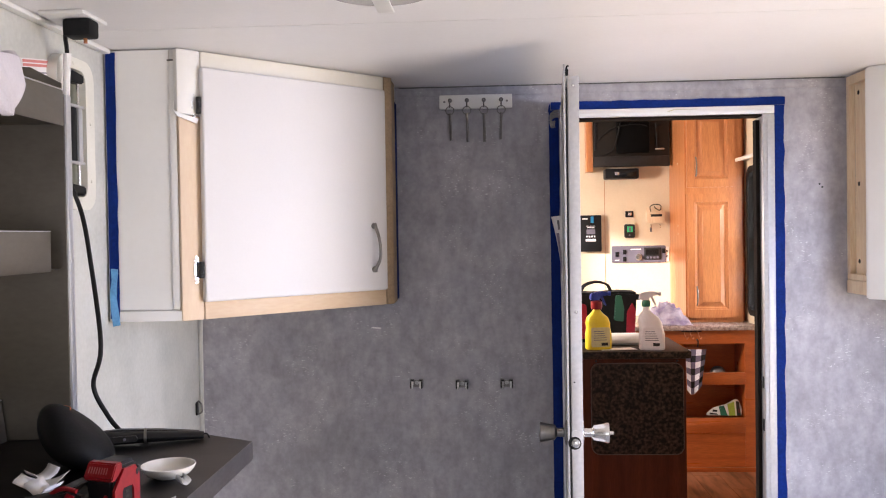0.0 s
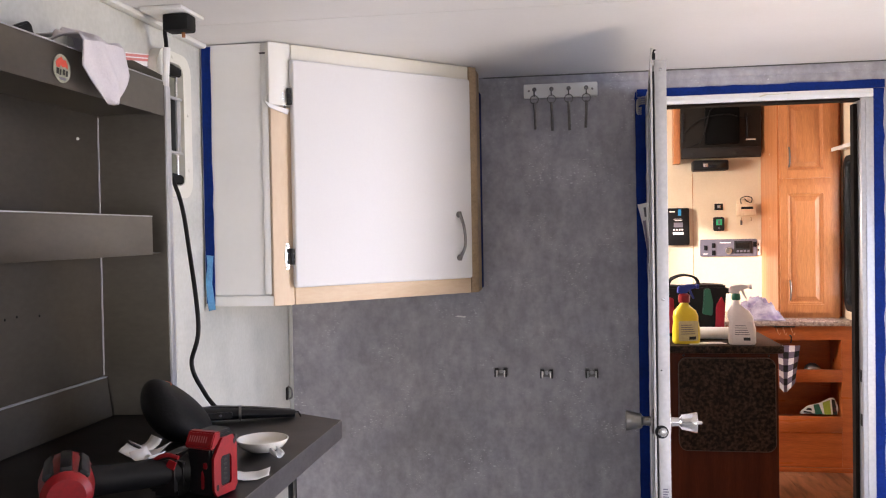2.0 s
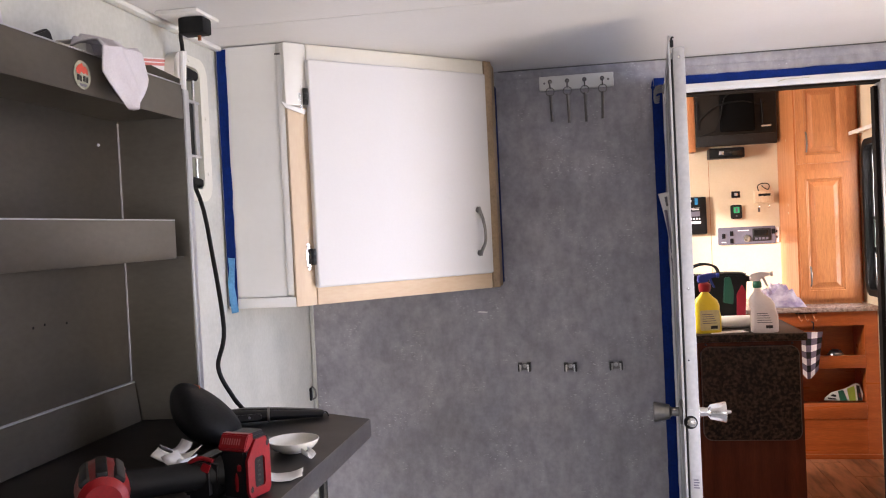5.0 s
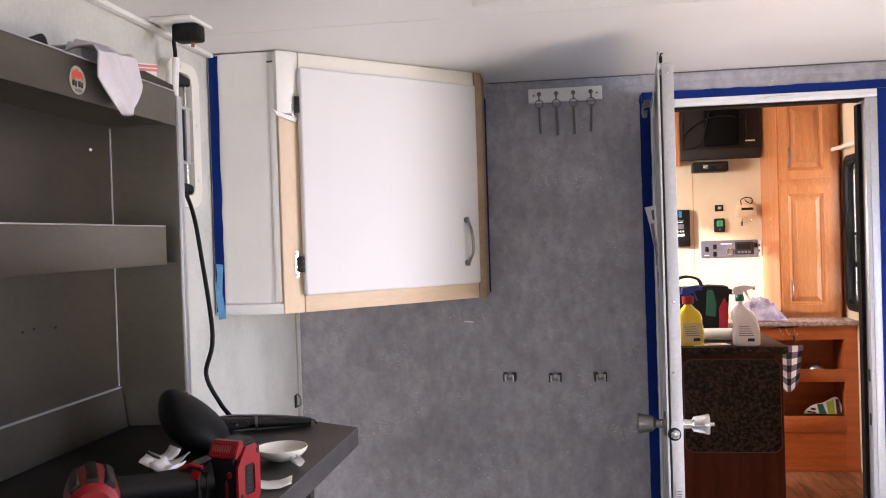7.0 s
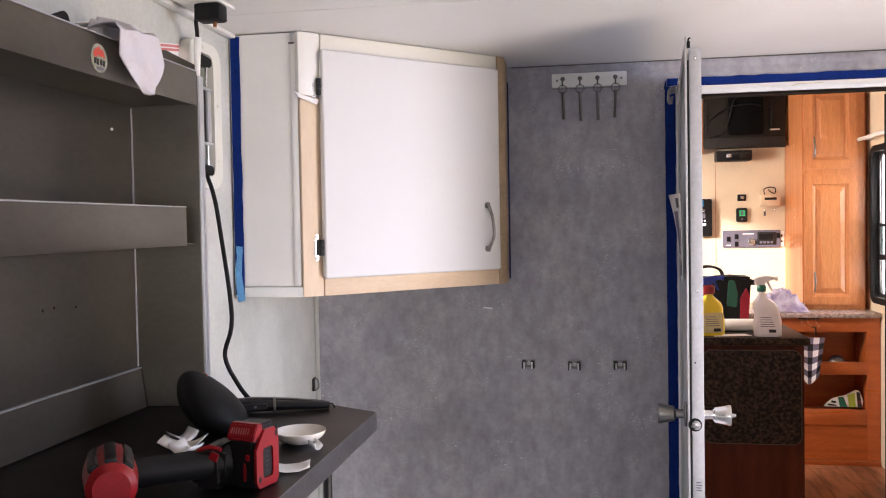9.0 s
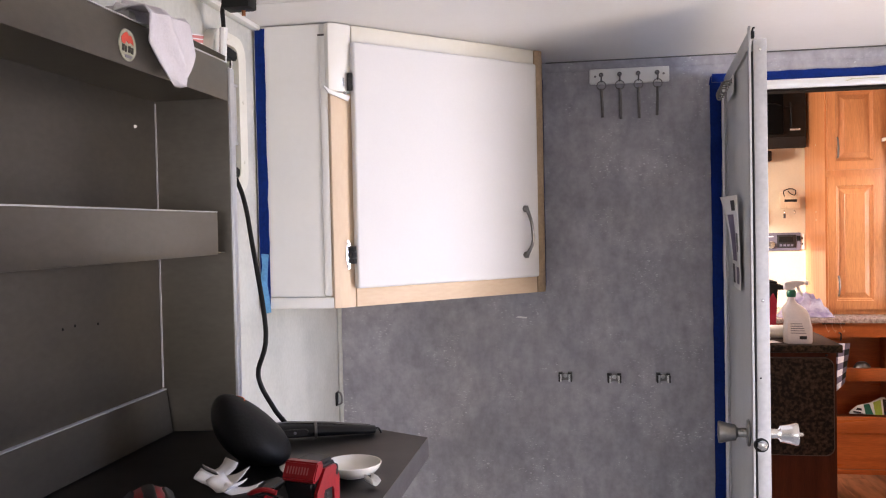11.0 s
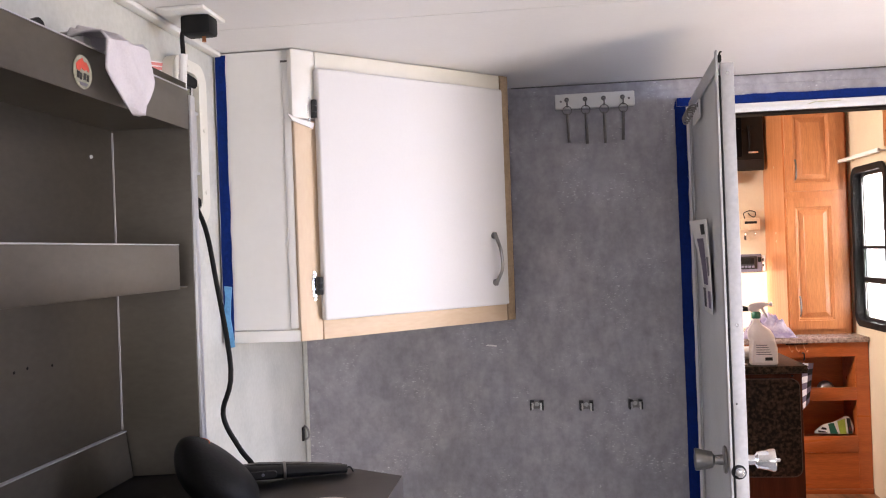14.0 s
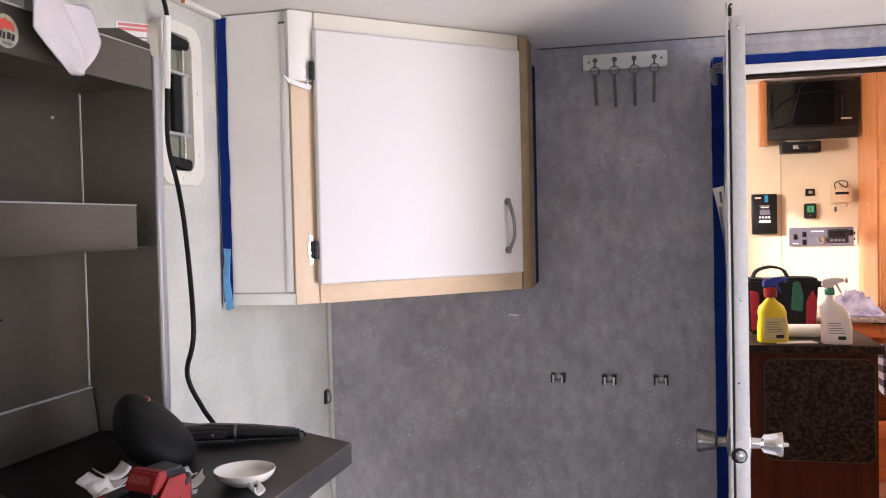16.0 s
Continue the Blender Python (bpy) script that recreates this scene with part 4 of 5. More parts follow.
# ---- things on the island and counter ----
def spray_bottle(x, y, z, turn, body, collar, head, label, wide, skew=0.0, sheet=None):
    t = thing("spray_bottle", x, y, z, label, "bottle", turn)
    def section(w, d, zz, bm, n=20):
        return [bm.verts.new((w * abs(math.cos(a)) ** 0.7 * (1 if math.cos(a) > 0 else -1), d * abs(math.sin(a)) ** 0.7 * (1 if math.sin(a) > 0 else -1), zz)) for a in [2 * math.pi * k / n for k in range(n)]]
    bm = bmesh.new()
    rows = [(0.92, 0.0), (1.0, 0.006), (1.0, 0.07), (0.9, 0.10), (0.93, 0.125), (0.80, 0.150), (0.42, 0.172), (0.25, 0.185), (0.24, 0.205)]
    loops = [section(wide * w, 0.034 * (0.4 + 0.6 * w) if w > 0.5 else 0.018, h, bm) for w, h in rows]
    for (w, h), loop in zip(rows, loops):
        for v in loop:
            v.co.x += skew * min(1.0, max(0.0, (h - 0.08) / 0.095)) ** 1.5
    for A, B in zip(loops, loops[1:]):
        for k in range(20):
            bm.faces.new((A[k], A[(k + 1) % 20], B[(k + 1) % 20], B[k]))
    bm.faces.new(list(reversed(loops[0]))), bm.faces.new(loops[-1])
    part("body", bm, body, t)
    part("front_label", prism(round_rect(-wide * 0.72, wide * 0.72, 0.014, 0.105, 0.008), -0.0362, -0.0345, 0, "xz"), sheet or M_PAPER, t, "printed paper label")
    for q in range(5):
        part("text_bar", box(-wide * 0.55, wide * (0.5 - 0.07 * q), -0.0368, -0.0363, 0.045 + 0.010 * q, 0.048 + 0.010 * q), M_GREYP, t)
    part("text_block", box(wide * 0.05, wide * 0.55, -0.0368, -0.0363, 0.020, 0.034), M_CHAR, t)
    cw = 1.35 if collar is M_RED else 1.0
    part("collar", moved(lathe([(0.019 * cw, -0.012 * (cw > 1)), (0.021 * cw, 0.004), (0.021 * cw, 0.022), (0.016, 0.030), (0, 0.030)], 20), pose(skew, 0, 0.200)), collar, t)
    part("head", prism([(-0.034, 0.232), (-0.030, 0.262), (0.020, 0.272), (0.058, 0.266), (0.060, 0.254), (0.018, 0.244), (0.014, 0.228), (-0.014, 0.228)], -0.012, 0.012, 0.004, "xz"), head, t, "", pose(skew, 0, 0))
    part("nozzle", moved(lathe([(0, 0), (0.010, 0), (0.011, 0.012), (0.005, 0.014), (0, 0.014)], 14), pose(skew + 0.060, 0, 0.260, 0, 90)), head, t)
    t.scale = (1.0, 1.0, 1.06)
    part("trigger", prism([(0.020, 0.246), (0.032, 0.248), (0.044, 0.220), (0.052, 0.204), (0.044, 0.203), (0.032, 0.222)], -0.006, 0.006, 0.002, "xz"), head, t, "", pose(skew, 0, 0))
    return t


M_YEL = mat("yellow_plastic", (0.80, 0.62, 0.03), 0.3, 0, 0.04)
M_BLUE = mat("blue_plastic", (0.02, 0.05, 0.35), 0.35)
M_GREEN = mat("green_plastic", (0.01, 0.12, 0.07), 0.35)
spray_bottle(0.585, 4.315, 0.875, 12, M_YEL, M_RED, M_BLUE, "yellow spray bottle with red collar and blue trigger", 0.066, -0.008, mat("yellow_label", (0.62, 0.55, 0.30), 0.6))
M_BOTTLE = mat("white_bottle_plastic", (0.82, 0.77, 0.79), 0.4)
spray_bottle(0.842, 4.285, 0.875, -6, M_BOTTLE, M_GREEN, M_BOTTLE, "white spray bottle with white trigger on the island", 0.063, -0.026, M_BOTTLE)
rl = thing("paper_roll", 0.735, 4.47, 0.900, "roll of white paper lying on the island", "paper roll")
part("roll", moved(lathe([(0.010, -0.13), (0.030, -0.13), (0.031, -0.128), (0.031, 0.128), (0.030, 0.13), (0.010, 0.13)], 24), pose(0, 0, 0.006, 0, 90)), M_PAPER, rl)
for k, (x, y, a) in enumerate(((0.69, 4.30, 8),)):
    sh = thing("paper_sheet", x, y, 0.8745, "loose white paper on the island", "paper", a)
    part("sheet", prism([(-0.10, -0.03), (0.08, -0.02), (0.07, 0.05), (-0.09, 0.04)], 0.0005, 0.0020), M_PAPER, sh)


def tool_bag():
    t = thing("tool_bag", 0.665, 4.66, 0.875, "black fabric tote bag with red sides", "bag")
    M_FAB = mat("black_fabric", (0.006, 0.006, 0.007), 0.85, 0, 0.1, 20, 300, 0.4)
    M_REDF = mat("red_fabric", (0.45, 0.02, 0.05), 0.8, 0, 0.1, 20, 300, 0.4)
    part("body", prism([(-0.15, 0.0), (0.14, 0.0), (0.155, 0.23), (0.165, 0.262), (0.06, 0.268), (-0.05, 0.258), (-0.16, 0.265), (-0.155, 0.2)], -0.09, 0.09, 0.012, "xz"), M_FAB, t)
    part("red_pocket", prism([(0.095, 0.01), (0.138, 0.01), (0.146, 0.17), (0.128, 0.21), (0.10, 0.16)], -0.103, -0.0905, 0.004, "xz"), M_REDF, t, "red fabric pocket")
    part("red_side", prism([(-0.145, 0.02), (-0.10, 0.02), (-0.11, 0.20), (-0.15, 0.21)], -0.101, -0.0905, 0.004, "xz"), M_REDF, t, "red fabric pocket")
    for y in (-0.03, 0.03):
        part("handle", tube([(-0.13, y, 0.255), (-0.11, y, 0.295), (-0.05, y, 0.315), (0.01, y, 0.30), (0.03, y, 0.262)], 0.006, 8), M_FAB, t)
    part("green_tool", prism([(0.03, 0.12), (0.08, 0.11), (0.085, 0.18), (0.07, 0.25), (0.04, 0.25), (0.035, 0.18)], -0.116, -0.104, 0.004, "xz"), M_GREEN, t, "green plastic tool in the pocket")
    part("flap", prism([(0.10, 0.255), (0.18, 0.245), (0.20, 0.225), (0.16, 0.222), (0.12, 0.235)], -0.095, 0.06, 0.003, "xz"), M_FAB, t)
    return t


tool_bag()


def draped(name, x, y, z, label, category, material, height, seed, cols=44, rows=32, w=0.3, d=0.18):
    """A crumpled heap of cloth on a level top."""
    t = thing(name, x, y, z, label, category)
    bm = bmesh.new()
    grid = []
    for a in range(rows + 1):
        for b in range(cols + 1):
            u, v = b / cols - 0.5, a / rows - 0.5
            r = min(1, 2 * math.hypot(u, v))
            fold = (0.5 - abs(noise.noise(Vector((u * 4 + seed, v * 4, 0.3))))) * 0.9 - 0.25 + (0.3 - abs(noise.noise(Vector((u * 8 - v * 5, v * 7 + seed, 1.7))))) * 0.35
            zz = max(0.002, height * (1 - r ** 2.2) * (0.8 + 1.1 * fold) + 0.012 * abs(fold) + 0.002)
            grid.append(bm.verts.new((u * w * (1 + 0.12 * fold), v * d * (1 + 0.2 * fold), zz)))
    n = cols + 1
    for a in range(rows):
        for b in range(cols):
            bm.faces.new([grid[i] for i in (a * n + b, a * n + b + 1, (a + 1) * n + b + 1, (a + 1) * n + b)])
    c = part("cloth", bm, material, t)
    c.modifiers.new("thick", "SOLIDIFY").thickness = 0.002
    return t


draped("cloth_heap", 1.115, 5.315, 0.887, "crumpled pale lilac cloth on the countertop", "cloth", mat("lilac_cloth", (0.46, 0.41, 0.50), 0.9, 0, 0.06, 14, 220, 0.4, (0.27, 0.22, 0.34), (1, 1, 1.6), 0, (0.42, 0.62)), 0.130, 3.0, w=0.30, d=0.16)


def checked_towel():
    t = thing("checked_towel", 1.275, 5.235, 0.50, "black and white checked towel on a hook", "towel")
    M_BK, M_GY, M_WT = mat("black_check", (0.012, 0.012, 0.014), 0.9), mat("grey_check", (0.17, 0.14, 0.20), 0.9), mat("white_check", (0.84, 0.81, 0.84), 0.9)
    nx, nz, w, h = 4, 7, 0.128, 0.245
    def at(i, j):
        u, v = i / nx, j / nz
        return ((u - 0.5) * w * (0.66 + 0.34 * v) - 0.012 * (1 - v), -0.012 - 0.007 * math.sin(u * 9 + v * 2), h * v - 0.03 * math.sin(u * 4.2) * (1 - v))
    for name, m, keep in (("black_weave", M_BK, lambda i, j: i % 2 and j % 2), ("grey_weave", M_GY, lambda i, j: (i + j) % 2), ("white_weave", M_WT, lambda i, j: not i % 2 and not j % 2)):
        bm = bmesh.new()
        for i in range(nx):
            for j in range(nz):
                if keep(i, j):
                    a = [bm.verts.new(at(*q)) for q in ((i, j), (i + 1, j), (i + 1, j + 1), (i, j + 1))]
                    b = [bm.verts.new((p.co.x, p.co.y + 0.003, p.co.z)) for p in a]
                    bm.faces.new(a), bm.faces.new(b[::-1])
                    for k in range(4):
                        bm.faces.new((a[k], b[k], b[(k + 1) % 4], a[(k + 1) % 4]))
        tagged(part(name, bm, m, t, smooth=False), kind="stuff")
    part("hook", tube([(0.01, 0.014, 0.30), (0.01, -0.018, 0.30), (0.01, -0.022, 0.275), (0.01, -0.010, 0.262)], 0.004, 8), M_BLACK, t)
    return t


checked_towel()
wr = thing("wire_hook_rail", 1.255, 5.249, 0.805, "small copper wire hooks under the counter", "hooks")
M_COPPER = mat("copper_wire", (0.55, 0.22, 0.10), 0.3, 1)
for x in (-0.045, -0.01, 0.035):
    part("hook", tube([(x, 0.0, 0.045), (x, -0.02, 0.03), (x + 0.006, -0.025, 0.010), (x + 0.014, -0.02, 0.002), (x + 0.022, -0.012, 0.012)], 0.0032, 8), M_COPPER, wr)
part("bar", tube([(-0.06, -0.004, 0.046), (0.06, -0.004, 0.046)], 0.003, 8, steps=1), M_BLACK, wr)
cp = thing("cup", 1.430, 5.335, 0.5705, "small low metal cup in the niche", "cup")
part("cup", lathe([(0, 0.056), (0.016, 0.055), (0.032, 0.046), (0.044, 0.028), (0.046, 0.0), (0, 0.0)], 24), M_NICKEL, cp)
pk = thing("snack_packet", 1.458, 5.31, 0.2955, "white and green printed packet leaning in the niche", "packet", -6)
lean = pose(0, 0, 0.033, -10)
part("bag", moved(prism([(-0.105, 0.0), (0.10, 0.0), (0.108, 0.04), (0.086, 0.098), (0.066, 0.100), (0.01, 0.068), (-0.06, 0.048), (-0.10, 0.014)], -0.012, 0.012, 0.004, "xz"), lean), M_PAPER, pk)
M_LIME = mat("lime_print", (0.35, 0.45, 0.05), 0.4)
for row, m in (([(-0.02, 0.0), (0.02, 0.0), (0.0, 0.06), (-0.03, 0.055)], M_GREEN), ([(0.03, 0.0), (0.065, 0.0), (0.06, 0.085), (0.02, 0.068)], M_LIME), ([(0.075, 0.0), (0.098, 0.0), (0.088, 0.085), (0.070, 0.09)], M_CHAR), ([(-0.085, 0.008), (-0.035, 0.004), (-0.045, 0.012), (-0.085, 0.018)], M_CHAR), ([(-0.07, 0.024), (-0.04, 0.020), (-0.04, 0.032), (-0.062, 0.036)], M_CHAR), ([(0.078, 0.020), (0.092, 0.016), (0.090, 0.040), (0.080, 0.044)], M_RED)):
    part("print_patch", moved(prism(row, -0.0145, -0.0125, 0, "xz"), lean), m, pk)


# ---- garage fittings ----
cv = tagged(part("trim", joined(box(XL + 0.001, XL + 0.022, YR, 2.045, ZC - 0.012, ZC - 0.001, 0.003)), M_WHITE), "white cove strip where wall meets ceiling", "trim", "", "structure")
tagged(part("trim_north", box(-0.218, 1.13, YB - 0.0035, YB - 0.0005, ZC - 0.0035, ZC - 0.0005), M_JOINT), "thin dark joint under the ceiling", "trim", "", "structure")
tagged(part("trim_batten", box(-0.2185, 1.13, YB - 0.0030, YB - 0.0004, ZC - 0.030, ZC - 0.0040, 0.0008), M_WALL), "thin wallboard batten under the ceiling", "trim", "", "structure")
tagged(part("trim_corner", joined(box(XL + 0.001, XL + 0.014, YB - 0.013, YB - 0.0015, 0, 1.255, 0.004)), M_SIDEWALL), "pale corner strip", "trim", "", "structure")


def ceiling_plate():
    t = thing("ceiling_plate", -0.775, 1.745, ZC, "square white plate on the ceiling", "ceiling plate")
    part("plate", box(-0.055, 0.038, -0.060, 0.051, -0.009, -0.0005, 0.003), M_WHITE, t)
    return t


ceiling_plate()
pl = thing("power_plug", -0.765, 1.735, 1.868, "black plug adapter hanging from the ceiling plate", "plug")
part("case", box(-0.030, 0.028, -0.022, 0.022, 0.0, 0.036, 0.006), M_RUBBER, pl)
part("pin", tube([(0.006, 0.005, -0.010), (0.006, 0.005, 0.0)], 0.004, 8, steps=1), M_COPPER, pl)
part("socket_neck", box(-0.018, 0.018, -0.014, 0.014, 0.0362, 0.0368), M_RUBBER, pl)
cb = thing("power_cable", -0.79, 1.735, 1.088, "black cable hanging down to the bench", "cable")
part("cord", tube([(-0.004, 0.0, 0.797), (-0.018, 0.018, 0.787), (-0.030, 0.048, 0.752), (-0.036, 0.050, 0.622), (-0.028, 0.034, 0.514), (0.040, -0.046, 0.42), (0.064, -0.065, 0.33), (0.112, -0.130, 0.170), (0.092, -0.122, 0.092), (0.118, -0.120, 0.034), (0.142, -0.124, 0.006), (0.150, -0.150, 0.004)], 0.0044, 10), M_RUBBER, cb)
part("paper_sleeve", tube([(-0.028, 0.045, 0.760), (-0.034, 0.051, 0.70), (-0.036, 0.050, 0.620)], lambda u: 0.0085 - 0.002 * u, 10), M_PAPER, cb, "white paper sleeve round the cable")


def wall_latch_recess():
    t = thing("latch_recess", XL, 1.864, 1.690, "cream rounded recess with chrome and black slide latch", "latch")
    o, i = round_rect(-0.084, 0.084, -0.166, 0.166, 0.042), round_rect(-0.056, 0.044, -0.138, 0.141, 0.024)
    part("frame", ring(o, i, 0.001, 0.024, "yz"), M_CREAM, t)
    # shallow floor, its colour darkened to carry the shade of a deep recess
    part("recess", prism(i, 0.0008, 0.0025, 0, "yz"), mat("shaded_recess_plastic", (0.26, 0.26, 0.20), 0.45), t, "olive recess floor darkened for its deep shade")
    for y in (-0.043, 0.020):
        part("rod", tube([(0.017, y, -0.130), (0.017, y, 0.130)], 0.0040, 10, steps=1), M_CHROME, t, "chrome rod")
    for z, k in ((-0.124, -1), (0.124, 1)):
        part("end_block", prism([(-0.056, z - 0.012 * (k > 0) - 0.004), (0.034, z - 0.010), (0.034, z + 0.010), (-0.056, z + 0.016)], 0.003, 0.026, 0.003, "yz"), M_RUBBER, t, "black wedge block")
    part("slide", box(0.013, 0.025, 0.008, 0.026, -0.060, 0.058, 0.002), M_ALU, t, "satin slide plate")
    part("slot", box(0.011, 0.021, -0.022, 0.007, -0.060, 0.058, 0.002), M_RUBBER, t, "black slide core")
    for z in (-0.063, 0.061):
        part("cross_bar", box(0.014, 0.025, -0.050, 0.034, z - 0.003, z + 0.003, 0.001), M_ALU, t)
    for y, z in ((-0.010, 0.154), (0.064, 0.03), (0.064, -0.10), (0.0, -0.152)):
        part("screw", moved(lathe([(0, 0.002), (0.004, 0.001), (0.005, 0)], 10), pose(0.024, y, z, 0, 90)), M_CREAM, t)
    return t


wall_latch_recess()
wl = thing("warning_label", XL + 0.001, 1.765, 1.790, "white warning label with a red band on the wall", "label")
wl.matrix_basis = pose(XL + 0.001, 1.765, 1.800, 9)
part("sheet", box(0.0, 0.0012, -0.08, 0.075, -0.03, 0.033), M_PAPER, wl)
M_REDP = mat("red_print", (0.66, 0.22, 0.20), 0.6)
for z in (0.017, 0.025):
    part("red_bar", box(0.0014, 0.002, -0.074, 0.06 - z, z, z + 0.0055), M_REDP, wl, "red text bar")
for q in range(4):
    part("text_bar", box(0.0014, 0.002, -0.06 + 0.05 * (q % 2), 0.066, 0.004 - 0.006 * q, 0.0065 - 0.006 * q), M_GREYP, wl)


def key_rack():
    t = thing("key_rack", 0.019, YB, 1.842, "white wooden rack with four hooks and hanging pins", "hook rack")
    part("board", box(-0.112, 0.112, -0.016, -0.001, 0.0, 0.043, 0.003), M_WHITE, t)
    for x in (-0.096, 0.096):
        part("screw", moved(lathe([(0, 0.001), (0.003, 0.0008), (0.0035, 0)], 8), pose(x, -0.016, 0.022, 90)), M_NICKEL, t)
    for k, x in enumerate((-0.079, -0.027, 0.025, 0.078)):
        hk = part("hook", joined(moved(lathe([(0, 0.005), (0.006, 0.004), (0.007, 0)], 12), pose(x, -0.016, 0.026, 90)), tube([(x, -0.018, 0.026), (x, -0.032, 0.022), (x, -0.038, 0.010), (x, -0.030, 0.004), (x, -0.024, 0.010)], 0.0022, 8)), M_DARKMETAL, t)
        c = Vector((x, -0.031, -0.007))
        part("ring", tube([c + Vector((0.0125 * math.cos(a), 0.002 * math.sin(a), 0.0125 * math.sin(a))) for a in [2 * math.pi * q / 10 for q in range(11)]], 0.0014, 6, steps=2), M_DARKMETAL, hk)
        lean = (0.003, 0.002, 0.001, -0.003)[k]
        part("pin", joined(tube([(x, -0.031, -0.018), (x + lean, -0.028, -0.098 - 0.006 * (k in (1, 2)))], 0.0042, 8, steps=1), moved(lathe([(0, -0.003), (0.0044, -0.002), (0.0044, 0.004), (0, 0.005)], 8), pose(x, -0.031, -0.020))), M_DARKMETAL, hk)
    return t


key_rack()


def wall_clip():
    t = thing("wall_clip", -0.177, YB, 0.995, "small chrome spring clip screwed to the wall", "clip", group="clips on the grey wall")
    part("base", box(-0.011, 0.011, -0.004, -0.001, -0.012, 0.010, 0.001), M_NICKEL, t)
    for sx in (-1, 1):
        part("top_plate", prism([(sx * 0.008, -0.001), (sx * 0.008, -0.022), (sx * 0.019, -0.027), (sx * 0.0205, -0.001)], 0.0105, 0.0135, 0.0006), M_CHAR, t, "dark top edge")
        part("jaw", prism([(sx * 0.011, -0.001), (sx * 0.008, -0.020), (sx * 0.010, -0.028), (sx * 0.015, -0.029), (sx * 0.016, -0.001)], -0.013, 0.010, 0.001), M_CHROME, t)
        part("jaw_cover", prism([(sx * 0.0165, -0.001), (sx * 0.0155, -0.030), (sx * 0.0195, -0.030), (sx * 0.0205, -0.001)], -0.013, 0.010, 0.0008), M_CHAR, t, "dark outer cheek")
    part("screw", moved(lathe([(0, 0.003), (0.0025, 0.0035), (0.0055, 0.003), (0.0065, 0)], 12), pose(0, -0.006, 0.002, 90)), M_ALUW, t, "bright screw")
    return t


clip = wall_clip()
clip.scale = (0.98, 1.0, 0.96)
copy_thing(clip, pose(-0.036, YB, 0.992))
copy_thing(clip, pose(0.102, YB, 0.994))

lt = thing("wall_latch", XL + 0.001, 2.645, 0.905, "small dark metal latch by the corner", "latch")
part("plate", prism(round_rect(-0.009, 0.009, 0.0, 0.042, 0.005), 0.0, 0.004, 0.001, "yz"), M_RUBBER, lt)
part("loop", tube([(0.005, 0.0, 0.045), (0.016, 0.0, 0.035), (0.018, 0.0, 0.012), (0.006, 0.0, 0.004)], 0.003, 8), M_NICKEL, lt)
sf = thing("wall_scuff", -0.302, YB - 0.0012, 1.168, "thin pale scuff on the grey wall", "scuff")
part("mark", prism([(-0.018, 0.0), (0.014, -0.003), (0.017, 0.001), (-0.01, 0.004)], -0.0004, 0.0004, 0, "xz"), M_PAPER, sf)


def right_cabinet():
    t = thing("open_wall_cabinet", 1.135, YB, 1.258, "bare pine wall cabinet with open end and white front", "cabinet")
    h = ZC - 1.258 - 0.002
    d = 0.145
    part("back_stile", box(0.0, 0.018, -0.020, -0.002, 0.045, h - 0.002), M_PINE, t)
    part("end_board", box(0.018, 0.026, -d + 0.010, -0.021, 0.046, h - 0.003), M_PINE, t)
    part("top_rail", box(0.0, 0.018, -d, -0.021, h - 0.028, h - 0.002), M_PINE, t)
    part("bottom_rail", box(0.0, 0.018, -d, -0.021, 0.045, 0.062), M_PINE, t)
    part("lower_strip", box(-0.002, 0.018, -d, -0.002, 0.004, 0.044, 0.002), M_PINE, t)
    part("body", prism([(0.027, -0.003), (0.027, -d), (0.30, -0.40), (0.475, -0.40), (0.475, -0.003)], 0.004, h - 0.002), M_PINE, t)
    part("front_panel", prism([(-0.008, -d - 0.002), (-0.004, -d - 0.020), (0.285, -0.43), (0.30, -0.42)], -0.004, h, 0.003), M_WHITE, t, "white painted front")
    for z in (0.10, 0.33, 0.60):
        part("bolt_hole", moved(lathe([(0, 0.0012), (0.0065, 0.001), (0.007, 0)], 10), pose(0.018, -0.045, z, 0, -90)), M_RUBBER, t)
    for z in (0.11, 0.155, 0.47, 0.53):
        part("screw_hole", moved(lathe([(0, 0.001), (0.0022, 0)], 8), pose(0.027, -d - 0.0445, z, 90, 0, -45)), M_RUBBER, t)
    return t


right_cabinet()


def ceiling_light():
    t = thing("ceiling_dome_light", -0.135, 1.578, ZC, "shallow frosted ceiling light with a centre clip", "ceiling light")
    part("lens", moved(lathe([(0, -0.026), (0.06, -0.024), (0.10, -0.016), (0.118, -0.006), (0.122, -0.001)], 36), pose(0, 0, 0)), mat("frosted_lens", (0.62, 0.60, 0.57), 0.25), t)
    part("clip", box(-0.016, 0.016, -0.104, 0.104, -0.029, -0.024, 0.002), M_WHITE, t)
    return t


ceiling_light()


